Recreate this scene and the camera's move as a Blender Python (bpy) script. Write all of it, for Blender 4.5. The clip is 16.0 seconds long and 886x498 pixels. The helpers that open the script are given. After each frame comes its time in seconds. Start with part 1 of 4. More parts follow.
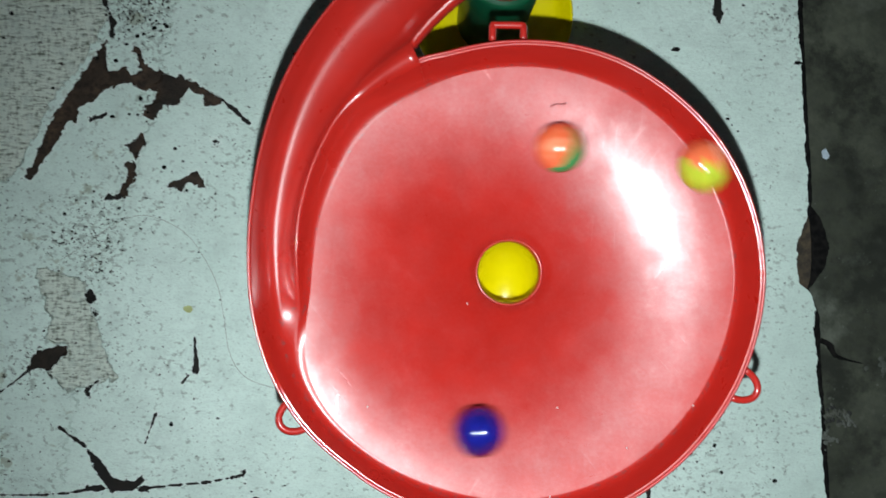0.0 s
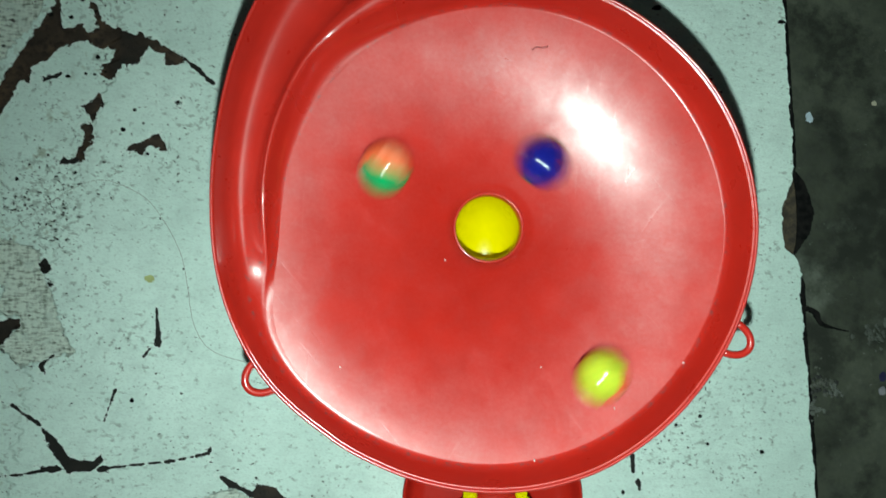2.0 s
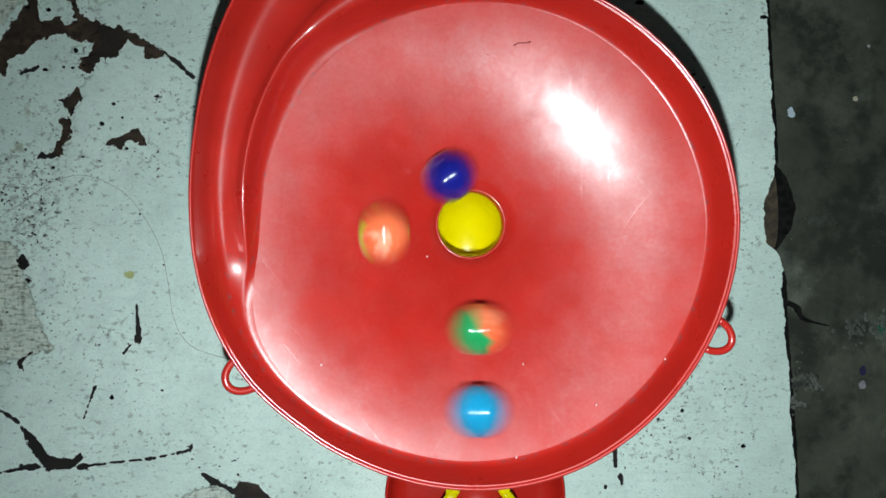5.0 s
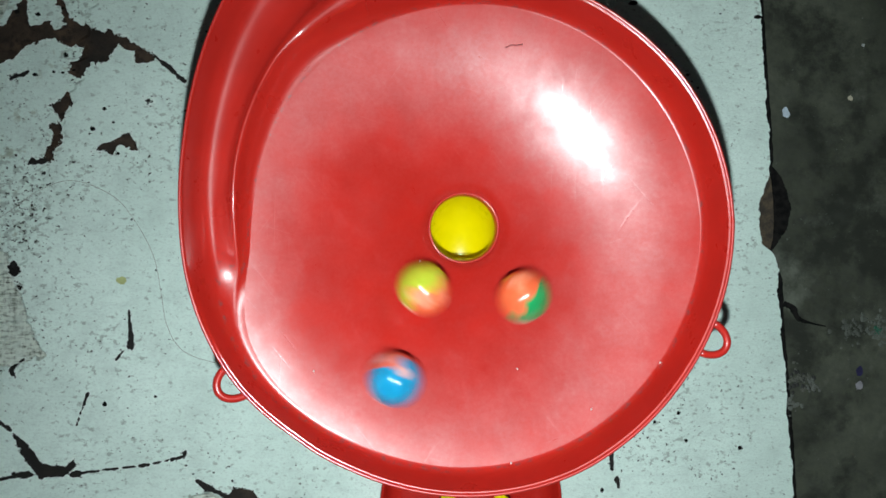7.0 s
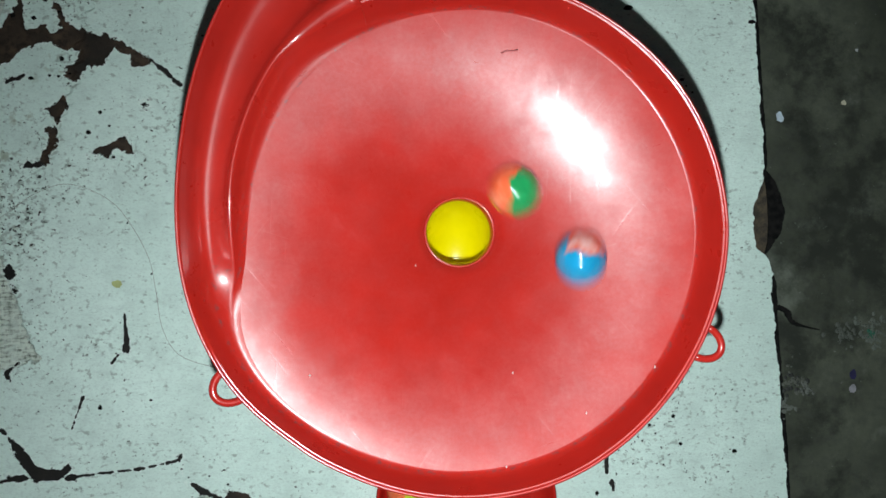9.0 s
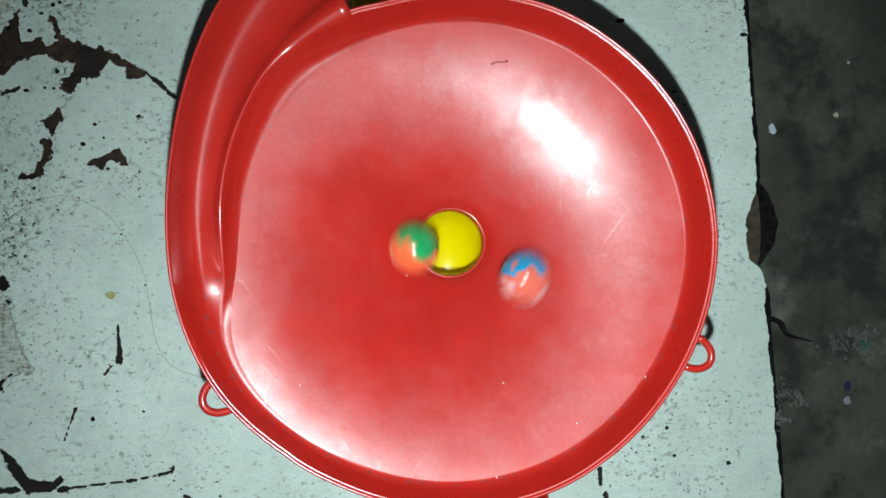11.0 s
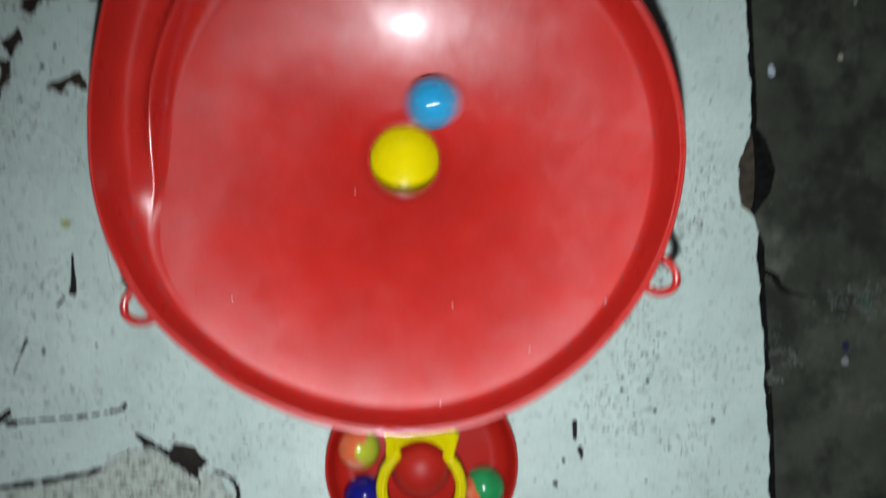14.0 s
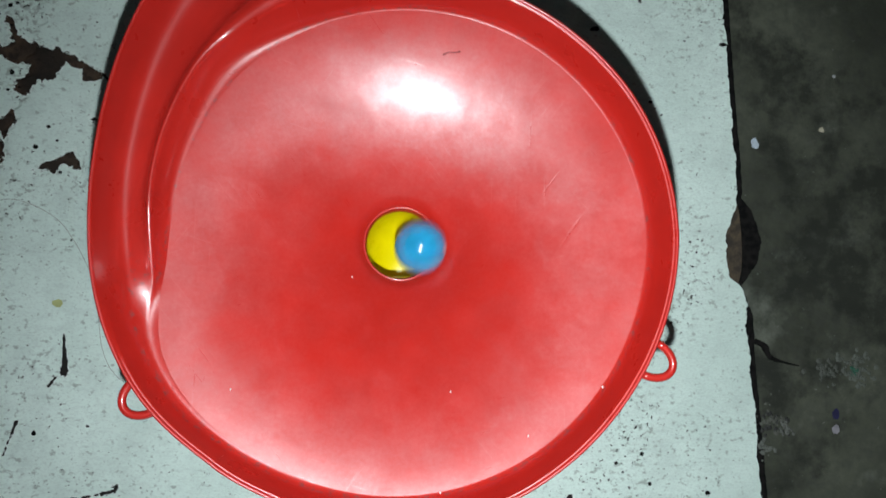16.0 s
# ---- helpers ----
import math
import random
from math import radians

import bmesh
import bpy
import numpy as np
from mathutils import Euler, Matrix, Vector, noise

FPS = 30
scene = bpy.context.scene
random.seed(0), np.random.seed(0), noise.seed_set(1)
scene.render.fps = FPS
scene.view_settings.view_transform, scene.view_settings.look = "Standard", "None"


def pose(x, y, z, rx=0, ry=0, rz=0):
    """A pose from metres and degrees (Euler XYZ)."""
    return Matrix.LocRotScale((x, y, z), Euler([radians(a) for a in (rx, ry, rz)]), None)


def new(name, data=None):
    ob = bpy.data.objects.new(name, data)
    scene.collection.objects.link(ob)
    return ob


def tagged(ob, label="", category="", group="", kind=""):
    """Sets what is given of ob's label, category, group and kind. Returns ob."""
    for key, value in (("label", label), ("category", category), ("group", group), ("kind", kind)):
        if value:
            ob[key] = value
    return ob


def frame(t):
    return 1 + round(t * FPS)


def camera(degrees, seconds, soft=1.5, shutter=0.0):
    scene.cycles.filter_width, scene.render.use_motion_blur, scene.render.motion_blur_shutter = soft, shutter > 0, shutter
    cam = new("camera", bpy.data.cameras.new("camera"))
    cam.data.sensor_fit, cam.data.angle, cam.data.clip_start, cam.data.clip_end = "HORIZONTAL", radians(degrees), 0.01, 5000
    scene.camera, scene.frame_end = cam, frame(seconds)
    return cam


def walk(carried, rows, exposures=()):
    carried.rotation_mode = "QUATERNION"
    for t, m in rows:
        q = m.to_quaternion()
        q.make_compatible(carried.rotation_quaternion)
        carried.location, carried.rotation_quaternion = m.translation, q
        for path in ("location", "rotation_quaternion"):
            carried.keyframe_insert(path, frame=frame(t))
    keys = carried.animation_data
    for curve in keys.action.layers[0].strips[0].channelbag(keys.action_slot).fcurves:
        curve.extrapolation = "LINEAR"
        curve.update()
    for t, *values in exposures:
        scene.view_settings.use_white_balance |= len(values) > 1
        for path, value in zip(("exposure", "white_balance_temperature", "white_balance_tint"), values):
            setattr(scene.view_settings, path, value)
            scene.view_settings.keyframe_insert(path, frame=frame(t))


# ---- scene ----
cam = camera(53.7, 16.0, soft=1.6, shutter=0.6)
# seconds, eye in metres, turn in degrees; the hole of the bowl stands over the origin
ROWS = [
    (0.0, -0.03343, -0.00112, 0.42154, 1.664, -1.416, 0.534),
    (0.5, -0.04131, -0.003, 0.4259, 3.013, -1.413, 1.188),
    (1.0, -0.0346, -0.00734, 0.41624, 4.068, -1.829, 0.877),
    (1.5, -0.03589, -0.01492, 0.40844, 3.505, -2.516, 0.307),
    (2.0, -0.03471, -0.01901, 0.40347, 2.023, -3.292, 0.103),
    (2.5, -0.03089, -0.01966, 0.40217, 1.362, -3.811, 0.102),
    (3.0, -0.03301, -0.01862, 0.40245, 1.164, -4.032, 0.173),
    (3.5, -0.03646, -0.01835, 0.40334, 1.349, -4.124, 0.448),
    (4.0, -0.03643, -0.01782, 0.40352, 1.437, -4.254, 0.533),
    (4.2, -0.03401, -0.01815, 0.40305, 1.466, -4.262, 0.467),
    (6.5, -0.03319, -0.01505, 0.40123, 1.51, -4.368, -0.506),
    (7.0, -0.03174, -0.0156, 0.40012, 1.496, -4.415, -0.39),
    (7.5, -0.03037, -0.01466, 0.40074, 1.538, -4.536, -0.375),
    (8.0, -0.03151, -0.01355, 0.40168, 1.567, -4.746, -0.283),
    (8.5, -0.03239, -0.01382, 0.40212, 1.71, -4.803, -0.24),
    (9.0, -0.03211, -0.0147, 0.40109, 1.604, -4.751, -0.362),
    (9.5, -0.03121, -0.01567, 0.39945, 1.547, -4.65, -0.365),
    (10.0, -0.02854, -0.01664, 0.40185, 2.189, -4.703, -0.263),
    (12.3, -0.02871, -0.01601, 0.40218, 2.674, -4.528, -0.555),
    (12.5, -0.02871, -0.0165, 0.40093, 2.5, -4.361, -0.558),
    (13.0, -0.02631, -0.01968, 0.3977, 2.18, -4.182, 0.18),
    (13.2, -0.02396, -0.02564, 0.39662, 1.902, -3.896, 1.027),
    (13.3, -0.01827, -0.03843, 0.38865, 1.834, -3.94, 1.334),
    (13.4, -0.01073, -0.04612, 0.38196, 1.825, -3.738, 1.531),
    (13.5, -0.00496, -0.05295, 0.37528, 1.7, -3.672, 1.805),
    (13.6, -0.00267, -0.05589, 0.37376, 1.395, -3.429, 1.973),
    (13.8, -0.00119, -0.05683, 0.37618, 1.203, -3.017, 1.793),
    (14.0, -0.00027, -0.04409, 0.38221, 2.639, -2.74, 1.112),
    (14.2, -0.00253, -0.03133, 0.39094, 4.608, -3.17, 0.67),
    (14.5, -0.00548, -0.02634, 0.39427, 6.611, -3.464, 0.671),
    (15.0, -0.00585, -0.02694, 0.39193, 6.59, -3.756, 0.781),
    (15.5, -0.00733, -0.02801, 0.38999, 6.357, -4.037, 0.989),
    (16.0, -0.00565, -0.03119, 0.38531, 5.631, -3.918, 0.446),
]
PATH = [(t, pose(x, y, z, rx, ry, rz)) for t, x, y, z, rx, ry, rz in ROWS]
walk(cam, PATH, [(0.0, 0.12, 6450, 8), (0.5, 0.10, 6350, -5), (1.0, 0.10, 6400, -4), (1.5, 0.05, 6400, -10), (2.0, 0.04, 6450, -11), (2.5, 0.02, 6450, -2), (3.5, 0.0, 6450, 3), (6.5, 0.0, 6450, 6),
                 (13.0, 0.0, 6500, 6), (13.5, 0.02, 6550, 9), (14.0, -0.32, 6500, 14), (14.4, -0.16, 6500, 12), (16.0, -0.08, 6500, 12)])

# ---- light ----
world = bpy.data.worlds.new("world")
scene.world = world
world.use_nodes = True
world.node_tree.nodes["Background"].inputs[0].default_value = (0.80, 0.92, 1.0, 1)
world.node_tree.nodes["Background"].inputs[1].default_value = 0.017
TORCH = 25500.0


# ---- materials ----
def nodes_of(name):
    m = bpy.data.materials.new(name)
    m.use_nodes = True
    nt = m.node_tree
    return m, nt, nt.nodes["Principled BSDF"]


def add(nt, kind, **values):
    n = nt.nodes.new(kind)
    for key, value in values.items():
        if key == "op":
            n.operation = value
        elif key == "mix":
            n.data_type, n.blend_type = "RGBA", value
        else:
            n.inputs[key].default_value = value
    return n


def noise_tex(nt, vec, scale, detail=4.0, rough=0.55, stretch=None):
    if stretch:
        mp = add(nt, "ShaderNodeMapping")
        mp.inputs["Scale"].default_value = stretch
        nt.links.new(vec, mp.inputs["Vector"])
        vec = mp.outputs[0]
    n = add(nt, "ShaderNodeTexNoise", Scale=scale, Detail=detail, Roughness=rough)
    nt.links.new(vec, n.inputs["Vector"])
    return n.outputs["Fac"]


def ramp(nt, fac, lo, hi, a=0.0, b=1.0):
    n = add(nt, "ShaderNodeMapRange")
    n.inputs["From Min"].default_value, n.inputs["From Max"].default_value = lo, hi
    n.inputs["To Min"].default_value, n.inputs["To Max"].default_value = a, b
    nt.links.new(fac, n.inputs["Value"])
    return n.outputs[0]


def times(nt, a, b, op="MULTIPLY"):
    n = nt.nodes.new("ShaderNodeMath")
    n.operation = op
    for k, v in enumerate((a, b)):
        if isinstance(v, (int, float)):
            n.inputs[k].default_value = v
        else:
            nt.links.new(v, n.inputs[k])
    return n.outputs[0]


def blend(nt, fac, a, b):
    n = nt.nodes.new("ShaderNodeMix")
    n.data_type = "RGBA"
    nt.links.new(fac, n.inputs[0])
    for k, v in ((6, a), (7, b)):
        if isinstance(v, tuple):
            n.inputs[k].default_value = (*v, 1)
        else:
            nt.links.new(v, n.inputs[k])
    return n.outputs[2]


def bump(nt, bsdf, height, strength, distance):
    n = add(nt, "ShaderNodeBump", Strength=strength, Distance=distance)
    nt.links.new(height, n.inputs["Height"])
    nt.links.new(n.outputs[0], bsdf.inputs["Normal"])


def coords(nt):
    return nt.nodes.new("ShaderNodeTexCoord").outputs["Object"]


def plastic(name, colour, rough, wear=0.0, coat=0.0):
    m, nt, b = nodes_of(name)
    v = coords(nt)
    fine = noise_tex(nt, v, 60, 5)
    cloud = noise_tex(nt, v, 42, 7, 0.68)
    nt.links.new(blend(nt, ramp(nt, fine, 0.35, 0.65), colour, tuple(c * 0.88 for c in colour)), b.inputs["Base Color"])
    nt.links.new(ramp(nt, cloud, 0.36, 0.66, rough - wear, rough + wear), b.inputs["Roughness"])
    b.inputs["Specular IOR Level"].default_value = 0.34
    b.inputs["IOR"].default_value = 1.5
    b.inputs["Coat Weight"].default_value, b.inputs["Coat Roughness"].default_value = coat, 0.16
    bump(nt, b, noise_tex(nt, v, 500, 3), 0.05, 0.0004)
    return m


RED = (0.470, 0.0165, 0.0105)
YELLOW = (0.80, 0.66, 0.0)


def red_bowl_plastic():
    """Glossy red plastic; the attribute worn says where rolling balls have dulled and greyed it."""
    m, nt, b = nodes_of("scuffed_red_plastic")
    v = coords(nt)
    worn = nt.nodes.new("ShaderNodeAttribute")
    worn.attribute_name = "worn"
    fray = times(nt, times(nt, noise_tex(nt, v, 260, 6, 0.7), -0.5, "ADD"), 0.9)
    w = ramp(nt, times(nt, worn.outputs["Fac"], times(nt, fray, ramp(nt, worn.outputs["Fac"], 0.02, 0.2)), "ADD"), 0.15, 0.85)
    col = blend(nt, ramp(nt, noise_tex(nt, v, 60, 5), 0.35, 0.65), RED, tuple(c * 0.88 for c in RED))
    dull = ramp(nt, noise_tex(nt, v, 42, 7, 0.68), 0.36, 0.66, 0.29, 0.425)
    film = ramp(nt, noise_tex(nt, v, 75, 7, 0.7), 0.42, 0.74, 0.0, 0.012)
    # scratches that run several ways, thick in some places
    marks = None
    for turn, long in ((0.3, 30.0), (0.9, 44.0), (1.6, 36.0), (2.2, 26.0), (2.8, 50.0)):
        mp = add(nt, "ShaderNodeMapping")
        mp.inputs["Rotation"].default_value = (0, 0, turn)
        nt.links.new(v, mp.inputs["Vector"])
        line = noise_tex(nt, mp.outputs[0], 40, 2, 0.5, (1.0, long, 1.0))
        here = ramp(nt, noise_tex(nt, mp.outputs[0], 26 + 9 * turn, 3), 0.52, 0.62)
        mark = times(nt, ramp(nt, line, 0.65, 0.73), here)
        marks = mark if marks is None else times(nt, marks, mark, "MAXIMUM")
    # cloudy smears left by the balls
    smear = noise_tex(nt, v, 30, 7, 0.66)
    smear.node.inputs["Distortion"].default_value = 2.2
    smear = ramp(nt, smear, 0.54, 0.68)
    dull = times(nt, dull, times(nt, marks, -0.05), "ADD")
    dull = times(nt, dull, times(nt, smear, 0.06), "ADD")
    film = times(nt, film, times(nt, marks, 0.006), "ADD")
    film = times(nt, film, times(nt, smear, 0.012), "ADD")
    # grime along the edge of the dish
    rim_dirt = times(nt, ramp(nt, worn.outputs["Fac"], 0.3, 0.55), ramp(nt, worn.outputs["Fac"], 0.95, 0.7))
    specks = ramp(nt, noise_tex(nt, v, 420, 4, 0.7), 0.52, 0.64)
    col = blend(nt, times(nt, times(nt, rim_dirt, specks), 0.7), col, (0.16, 0.06, 0.06))
    col = blend(nt, times(nt, film, w), col, (0.58, 0.44, 0.50))
    nt.links.new(col, b.inputs["Base Color"])
    gloss = ramp(nt, noise_tex(nt, v, 90, 5, 0.6), 0.35, 0.65, 0.27, 0.34)
    r = times(nt, times(nt, gloss, times(nt, 1.0, w, "SUBTRACT")), times(nt, dull, w), "ADD")
    nt.links.new(r, b.inputs["Roughness"])
    grease = ramp(nt, noise_tex(nt, v, 64, 9, 0.74), 0.36, 0.66, 0.30, 0.52)
    grit = ramp(nt, noise_tex(nt, v, 700, 3, 0.7), 0.35, 0.70, 0.85, 1.2)
    shine = times(nt, times(nt, grease, grit), times(nt, marks, 0.10), "ADD")
    nt.links.new(times(nt, times(nt, shine, w), times(nt, times(nt, 1.0, w, "SUBTRACT"), 0.55), "ADD"), b.inputs["Specular IOR Level"])
    b.inputs["IOR"].default_value = 1.5
    nt.links.new(ramp(nt, w, 0.0, 1.0, 1.0, 0.16), b.inputs["Coat Weight"])
    nt.links.new(ramp(nt, w, 0.0, 1.0, 0.20, 0.19), b.inputs["Coat Roughness"])
    height = times(nt, noise_tex(nt, v, 500, 3), times(nt, times(nt, marks, w), -0.8), "ADD")
    bump(nt, b, height, 0.06, 0.0004)
    return m


red_bowl = red_bowl_plastic()
red_gloss = plastic("red_plastic", RED, 0.36, 0.04, 1.0)
red_clean = plastic("clean_red_plastic", RED, 0.24, 0.04)
red_matt = plastic("matt_red_plastic", RED, 0.46, 0.05)
yellow_plastic = plastic("yellow_plastic", YELLOW, 0.30, 0.05, 0.5)
green_plastic = plastic("green_plastic", (0.003, 0.075, 0.030), 0.4, 0.05)


def painted_board():
    """White paint; the attribute wear lays the brown ground bare, deep makes it a dark crack, weave shows the cloth below, rough the pitted side."""
    m, nt, b = nodes_of("chipped_white_paint")
    v = coords(nt)
    layer = {}
    for key in ("wear", "deep", "weave", "rough"):
        n = nt.nodes.new("ShaderNodeAttribute")
        n.attribute_name = key
        layer[key] = n.outputs["Fac"]
    tone = noise_tex(nt, v, 9, 5, 0.6)
    blot = noise_tex(nt, v, 48, 6, 0.7)
    brush = noise_tex(nt, v, 150, 6, 0.72, (0.8, 2.6, 1.0))
    lump = noise_tex(nt, v, 95, 5, 0.6)
    col = blend(nt, ramp(nt, tone, 0.35, 0.68), (0.76, 0.90, 0.82), (0.60, 0.73, 0.66))
    col = blend(nt, ramp(nt, blot, 0.48, 0.75, 0.0, 0.5), col, (0.43, 0.51, 0.47))
    col = blend(nt, ramp(nt, brush, 0.52, 0.72, 0.0, 0.30), col, (0.40, 0.48, 0.45))
    fine = noise_tex(nt, v, 900, 4, 0.75, (0.8, 1.3, 1.0))
    col = blend(nt, ramp(nt, fine, 0.50, 0.68, 0.0, 0.42), col, (0.40, 0.47, 0.43))
    # pin-holes and small chips, thicker in some places
    place = ramp(nt, noise_tex(nt, v, 13, 6, 0.72), 0.42, 0.68)
    place = times(nt, place, times(nt, layer["rough"], 0.42), "ADD")
    spots = noise_tex(nt, v, 600, 2.0, 0.6, (0.95, 1.05, 1.0))
    holes = ramp(nt, times(nt, spots, times(nt, place, 0.15), "ADD"), 0.752, 0.775)
    big = ramp(nt, times(nt, noise_tex(nt, v, 230, 4, 0.7, (0.9, 1.15, 1.0)), times(nt, place, 0.135), "ADD"), 0.748, 0.764)
    holes = times(nt, holes, big, "MAXIMUM")
    faint = ramp(nt, times(nt, noise_tex(nt, v, 330, 4, 0.65, (0.9, 1.1, 1.0)), times(nt, place, 0.12), "ADD"), 0.62, 0.69, 0.0, 0.6)
    col = blend(nt, faint, col, (0.24, 0.28, 0.24))
    # thin places where an older grey-green coat comes through
    older = times(nt, ramp(nt, noise_tex(nt, v, 85, 5, 0.62), 0.60, 0.64), ramp(nt, times(nt, place, layer["rough"], "ADD"), 0.7, 1.2))
    col = blend(nt, times(nt, older, 0.7), col, (0.34, 0.37, 0.28))
    col = blend(nt, holes, col, (0.030, 0.024, 0.018))
    # top coat gone, the woven ground shows
    warp = noise_tex(nt, v, 330, 3, 0.6, (0.55, 2.2, 1.0))
    weft = noise_tex(nt, v, 330, 3, 0.6, (1.9, 0.6, 1.0))
    both = times(nt, times(nt, warp, 0.62), times(nt, weft, 0.38), "ADD")
    bald = times(nt, layer["weave"], times(nt, times(nt, noise_tex(nt, v, 90, 7, 0.68), -0.5, "ADD"), 2.0), "ADD")
    bald = times(nt, ramp(nt, bald, 0.5, 0.60), ramp(nt, layer["weave"], 0.01, 0.1))
    cloth = blend(nt, ramp(nt, both, 0.38, 0.52), (0.17, 0.19, 0.15), (0.66, 0.72, 0.63))
    cloth = blend(nt, ramp(nt, noise_tex(nt, v, 120, 6, 0.7), 0.50, 0.66, 0.0, 0.8), cloth, (0.56, 0.64, 0.57))
    cloth = blend(nt, ramp(nt, noise_tex(nt, v, 190, 4, 0.7), 0.64, 0.68), cloth, (0.04, 0.035, 0.028))
    col = blend(nt, bald, col, cloth)
    # paint gone, with a pale torn lip round the gap
    rag = noise_tex(nt, v, 290, 6, 0.64)
    torn = times(nt, layer["wear"], times(nt, times(nt, rag, -0.5, "ADD"), 2.3), "ADD")
    near = ramp(nt, layer["wear"], 0.01, 0.06)
    gone = times(nt, ramp(nt, torn, 0.50, 0.53), near)
    lip = times(nt, times(nt, ramp(nt, torn, 0.24, 0.40), ramp(nt, torn, 0.52, 0.46)), near)
    col = blend(nt, times(nt, lip, 0.55), col, (0.80, 0.88, 0.82))
    grain = noise_tex(nt, v, 220, 6, 0.7)
    wood = blend(nt, ramp(nt, grain, 0.38, 0.64), (0.016, 0.011, 0.008), (0.085, 0.052, 0.032))
    wood = blend(nt, ramp(nt, noise_tex(nt, v, 55, 5, 0.6), 0.44, 0.60, 0.0, 0.8), wood, (0.012, 0.010, 0.008))
    wood = blend(nt, times(nt, layer["deep"], 0.9), wood, (0.011, 0.010, 0.009))
    col = blend(nt, gone, col, wood)
    nt.links.new(col, b.inputs["Base Color"])
    b.inputs["Roughness"].default_value = 0.62
    b.inputs["Specular IOR Level"].default_value = 0.25
    relief = times(nt, times(nt, brush, 0.45), times(nt, holes, -1.0), "ADD")
    relief = times(nt, relief, times(nt, lump, 0.7), "ADD")
    relief = times(nt, relief, times(nt, fine, -0.35), "ADD")
    relief = times(nt, relief, times(nt, gone, -1.8), "ADD")
    relief = times(nt, relief, times(nt, layer["rough"], -0.9), "ADD")
    relief = times(nt, relief, times(nt, times(nt, both, bald), 2.2), "ADD")
    bump(nt, b, relief, 1.0, 0.0008)
    return m


def bare_wood():
    m, nt, b = nodes_of("bare_brown_wood")
    v = coords(nt)
    n = noise_tex(nt, v, 220, 6, 0.7)
    nt.links.new(blend(nt, ramp(nt, n, 0.38, 0.62), (0.022, 0.017, 0.011), (0.085, 0.060, 0.034)), b.inputs["Base Color"])
    b.inputs["Roughness"].default_value = 0.8
    bump(nt, b, n, 0.6, 0.0008)
    return m


def dark_gap():
    m, nt, b = nodes_of("dark_crack_and_shade")
    n = noise_tex(nt, coords(nt), 300, 4)
    nt.links.new(blend(nt, ramp(nt, n, 0.4, 0.6), (0.005, 0.005, 0.005), (0.013, 0.012, 0.011)), b.inputs["Base Color"])
    b.inputs["Roughness"].default_value = 0.9
    b.inputs["Specular IOR Level"].default_value = 0.08
    return m


def concrete():
    m, nt, b = nodes_of("dark_concrete")
    v = coords(nt)
    n1, n2, n3 = noise_tex(nt, v, 12, 6, 0.65), noise_tex(nt, v, 160, 5, 0.7), noise_tex(nt, v, 38, 5, 0.6)
    col = blend(nt, ramp(nt, n1, 0.34, 0.66), (0.024, 0.027, 0.018), (0.098, 0.106, 0.076))
    col = blend(nt, ramp(nt, n2, 0.42, 0.68, 0.0, 0.6), col, (0.045, 0.048, 0.040))
    col = blend(nt, ramp(nt, n3, 0.58, 0.74, 0.0, 0.45), col, (0.19, 0.205, 0.165))
    col = blend(nt, ramp(nt, noise_tex(nt, v, 26, 6, 0.7), 0.50, 0.62, 0.0, 0.8), col, (0.018, 0.020, 0.015))
    col = blend(nt, ramp(nt, noise_tex(nt, v, 520, 3, 0.6), 0.70, 0.74, 0.0, 0.5), col, (0.18, 0.20, 0.17))
    nt.links.new(col, b.inputs["Base Color"])
    b.inputs["Roughness"].default_value = 0.8
    b.inputs["Specular IOR Level"].default_value = 0.25
    bump(nt, b, n2, 0.5, 0.0012)
    return m


def ball_paint(name, first, second, third=None, scale=85.0, wave=0.35, seam=0.0):
    """Two colours that meet in a wavy seam round the middle, with streaks of a third."""
    m, nt, b = nodes_of(name)
    v = coords(nt)
    sep = nt.nodes.new("ShaderNodeSeparateXYZ")
    nt.links.new(v, sep.inputs[0])
    swirl = times(nt, noise_tex(nt, v, scale, 2, 0.5), -0.5, "ADD")
    f = times(nt, times(nt, sep.outputs["Z"], 112.0), times(nt, swirl, wave * 6), "ADD")
    mottle = noise_tex(nt, v, 160, 5, 0.65)
    one = blend(nt, ramp(nt, mottle, 0.35, 0.68), first, tuple(c * 0.72 for c in first))
    two = blend(nt, ramp(nt, mottle, 0.35, 0.68), second, tuple(c * 0.85 for c in second))
    if third:
        two = blend(nt, ramp(nt, noise_tex(nt, v, 120, 3, 0.6, (1.0, 1.0, 0.5)), 0.54, 0.62), two, third)
    nt.links.new(blend(nt, ramp(nt, f, seam - 0.06, seam + 0.06), one, two), b.inputs["Base Color"])
    b.inputs["Roughness"].default_value = 0.16
    b.inputs["Subsurface Weight"].default_value = 0.12
    b.inputs["Subsurface Scale"].default_value = 0.003
    b.inputs["Coat Weight"].default_value, b.inputs["Coat Roughness"].default_value = 0.6, 0.05
    return m


def plain(name, colour, rough=0.7):
    m, nt, b = nodes_of(name)
    n = noise_tex(nt, coords(nt), 250, 4)
    nt.links.new(blend(nt, ramp(nt, n, 0.35, 0.65), colour, tuple(c * 0.7 for c in colour)), b.inputs["Base Color"])
    b.inputs["Roughness"].default_value = rough
    return m


board_paint, wood_dark, crack_shade_dark, concrete_dark = painted_board(), bare_wood(), dark_gap(), concrete()


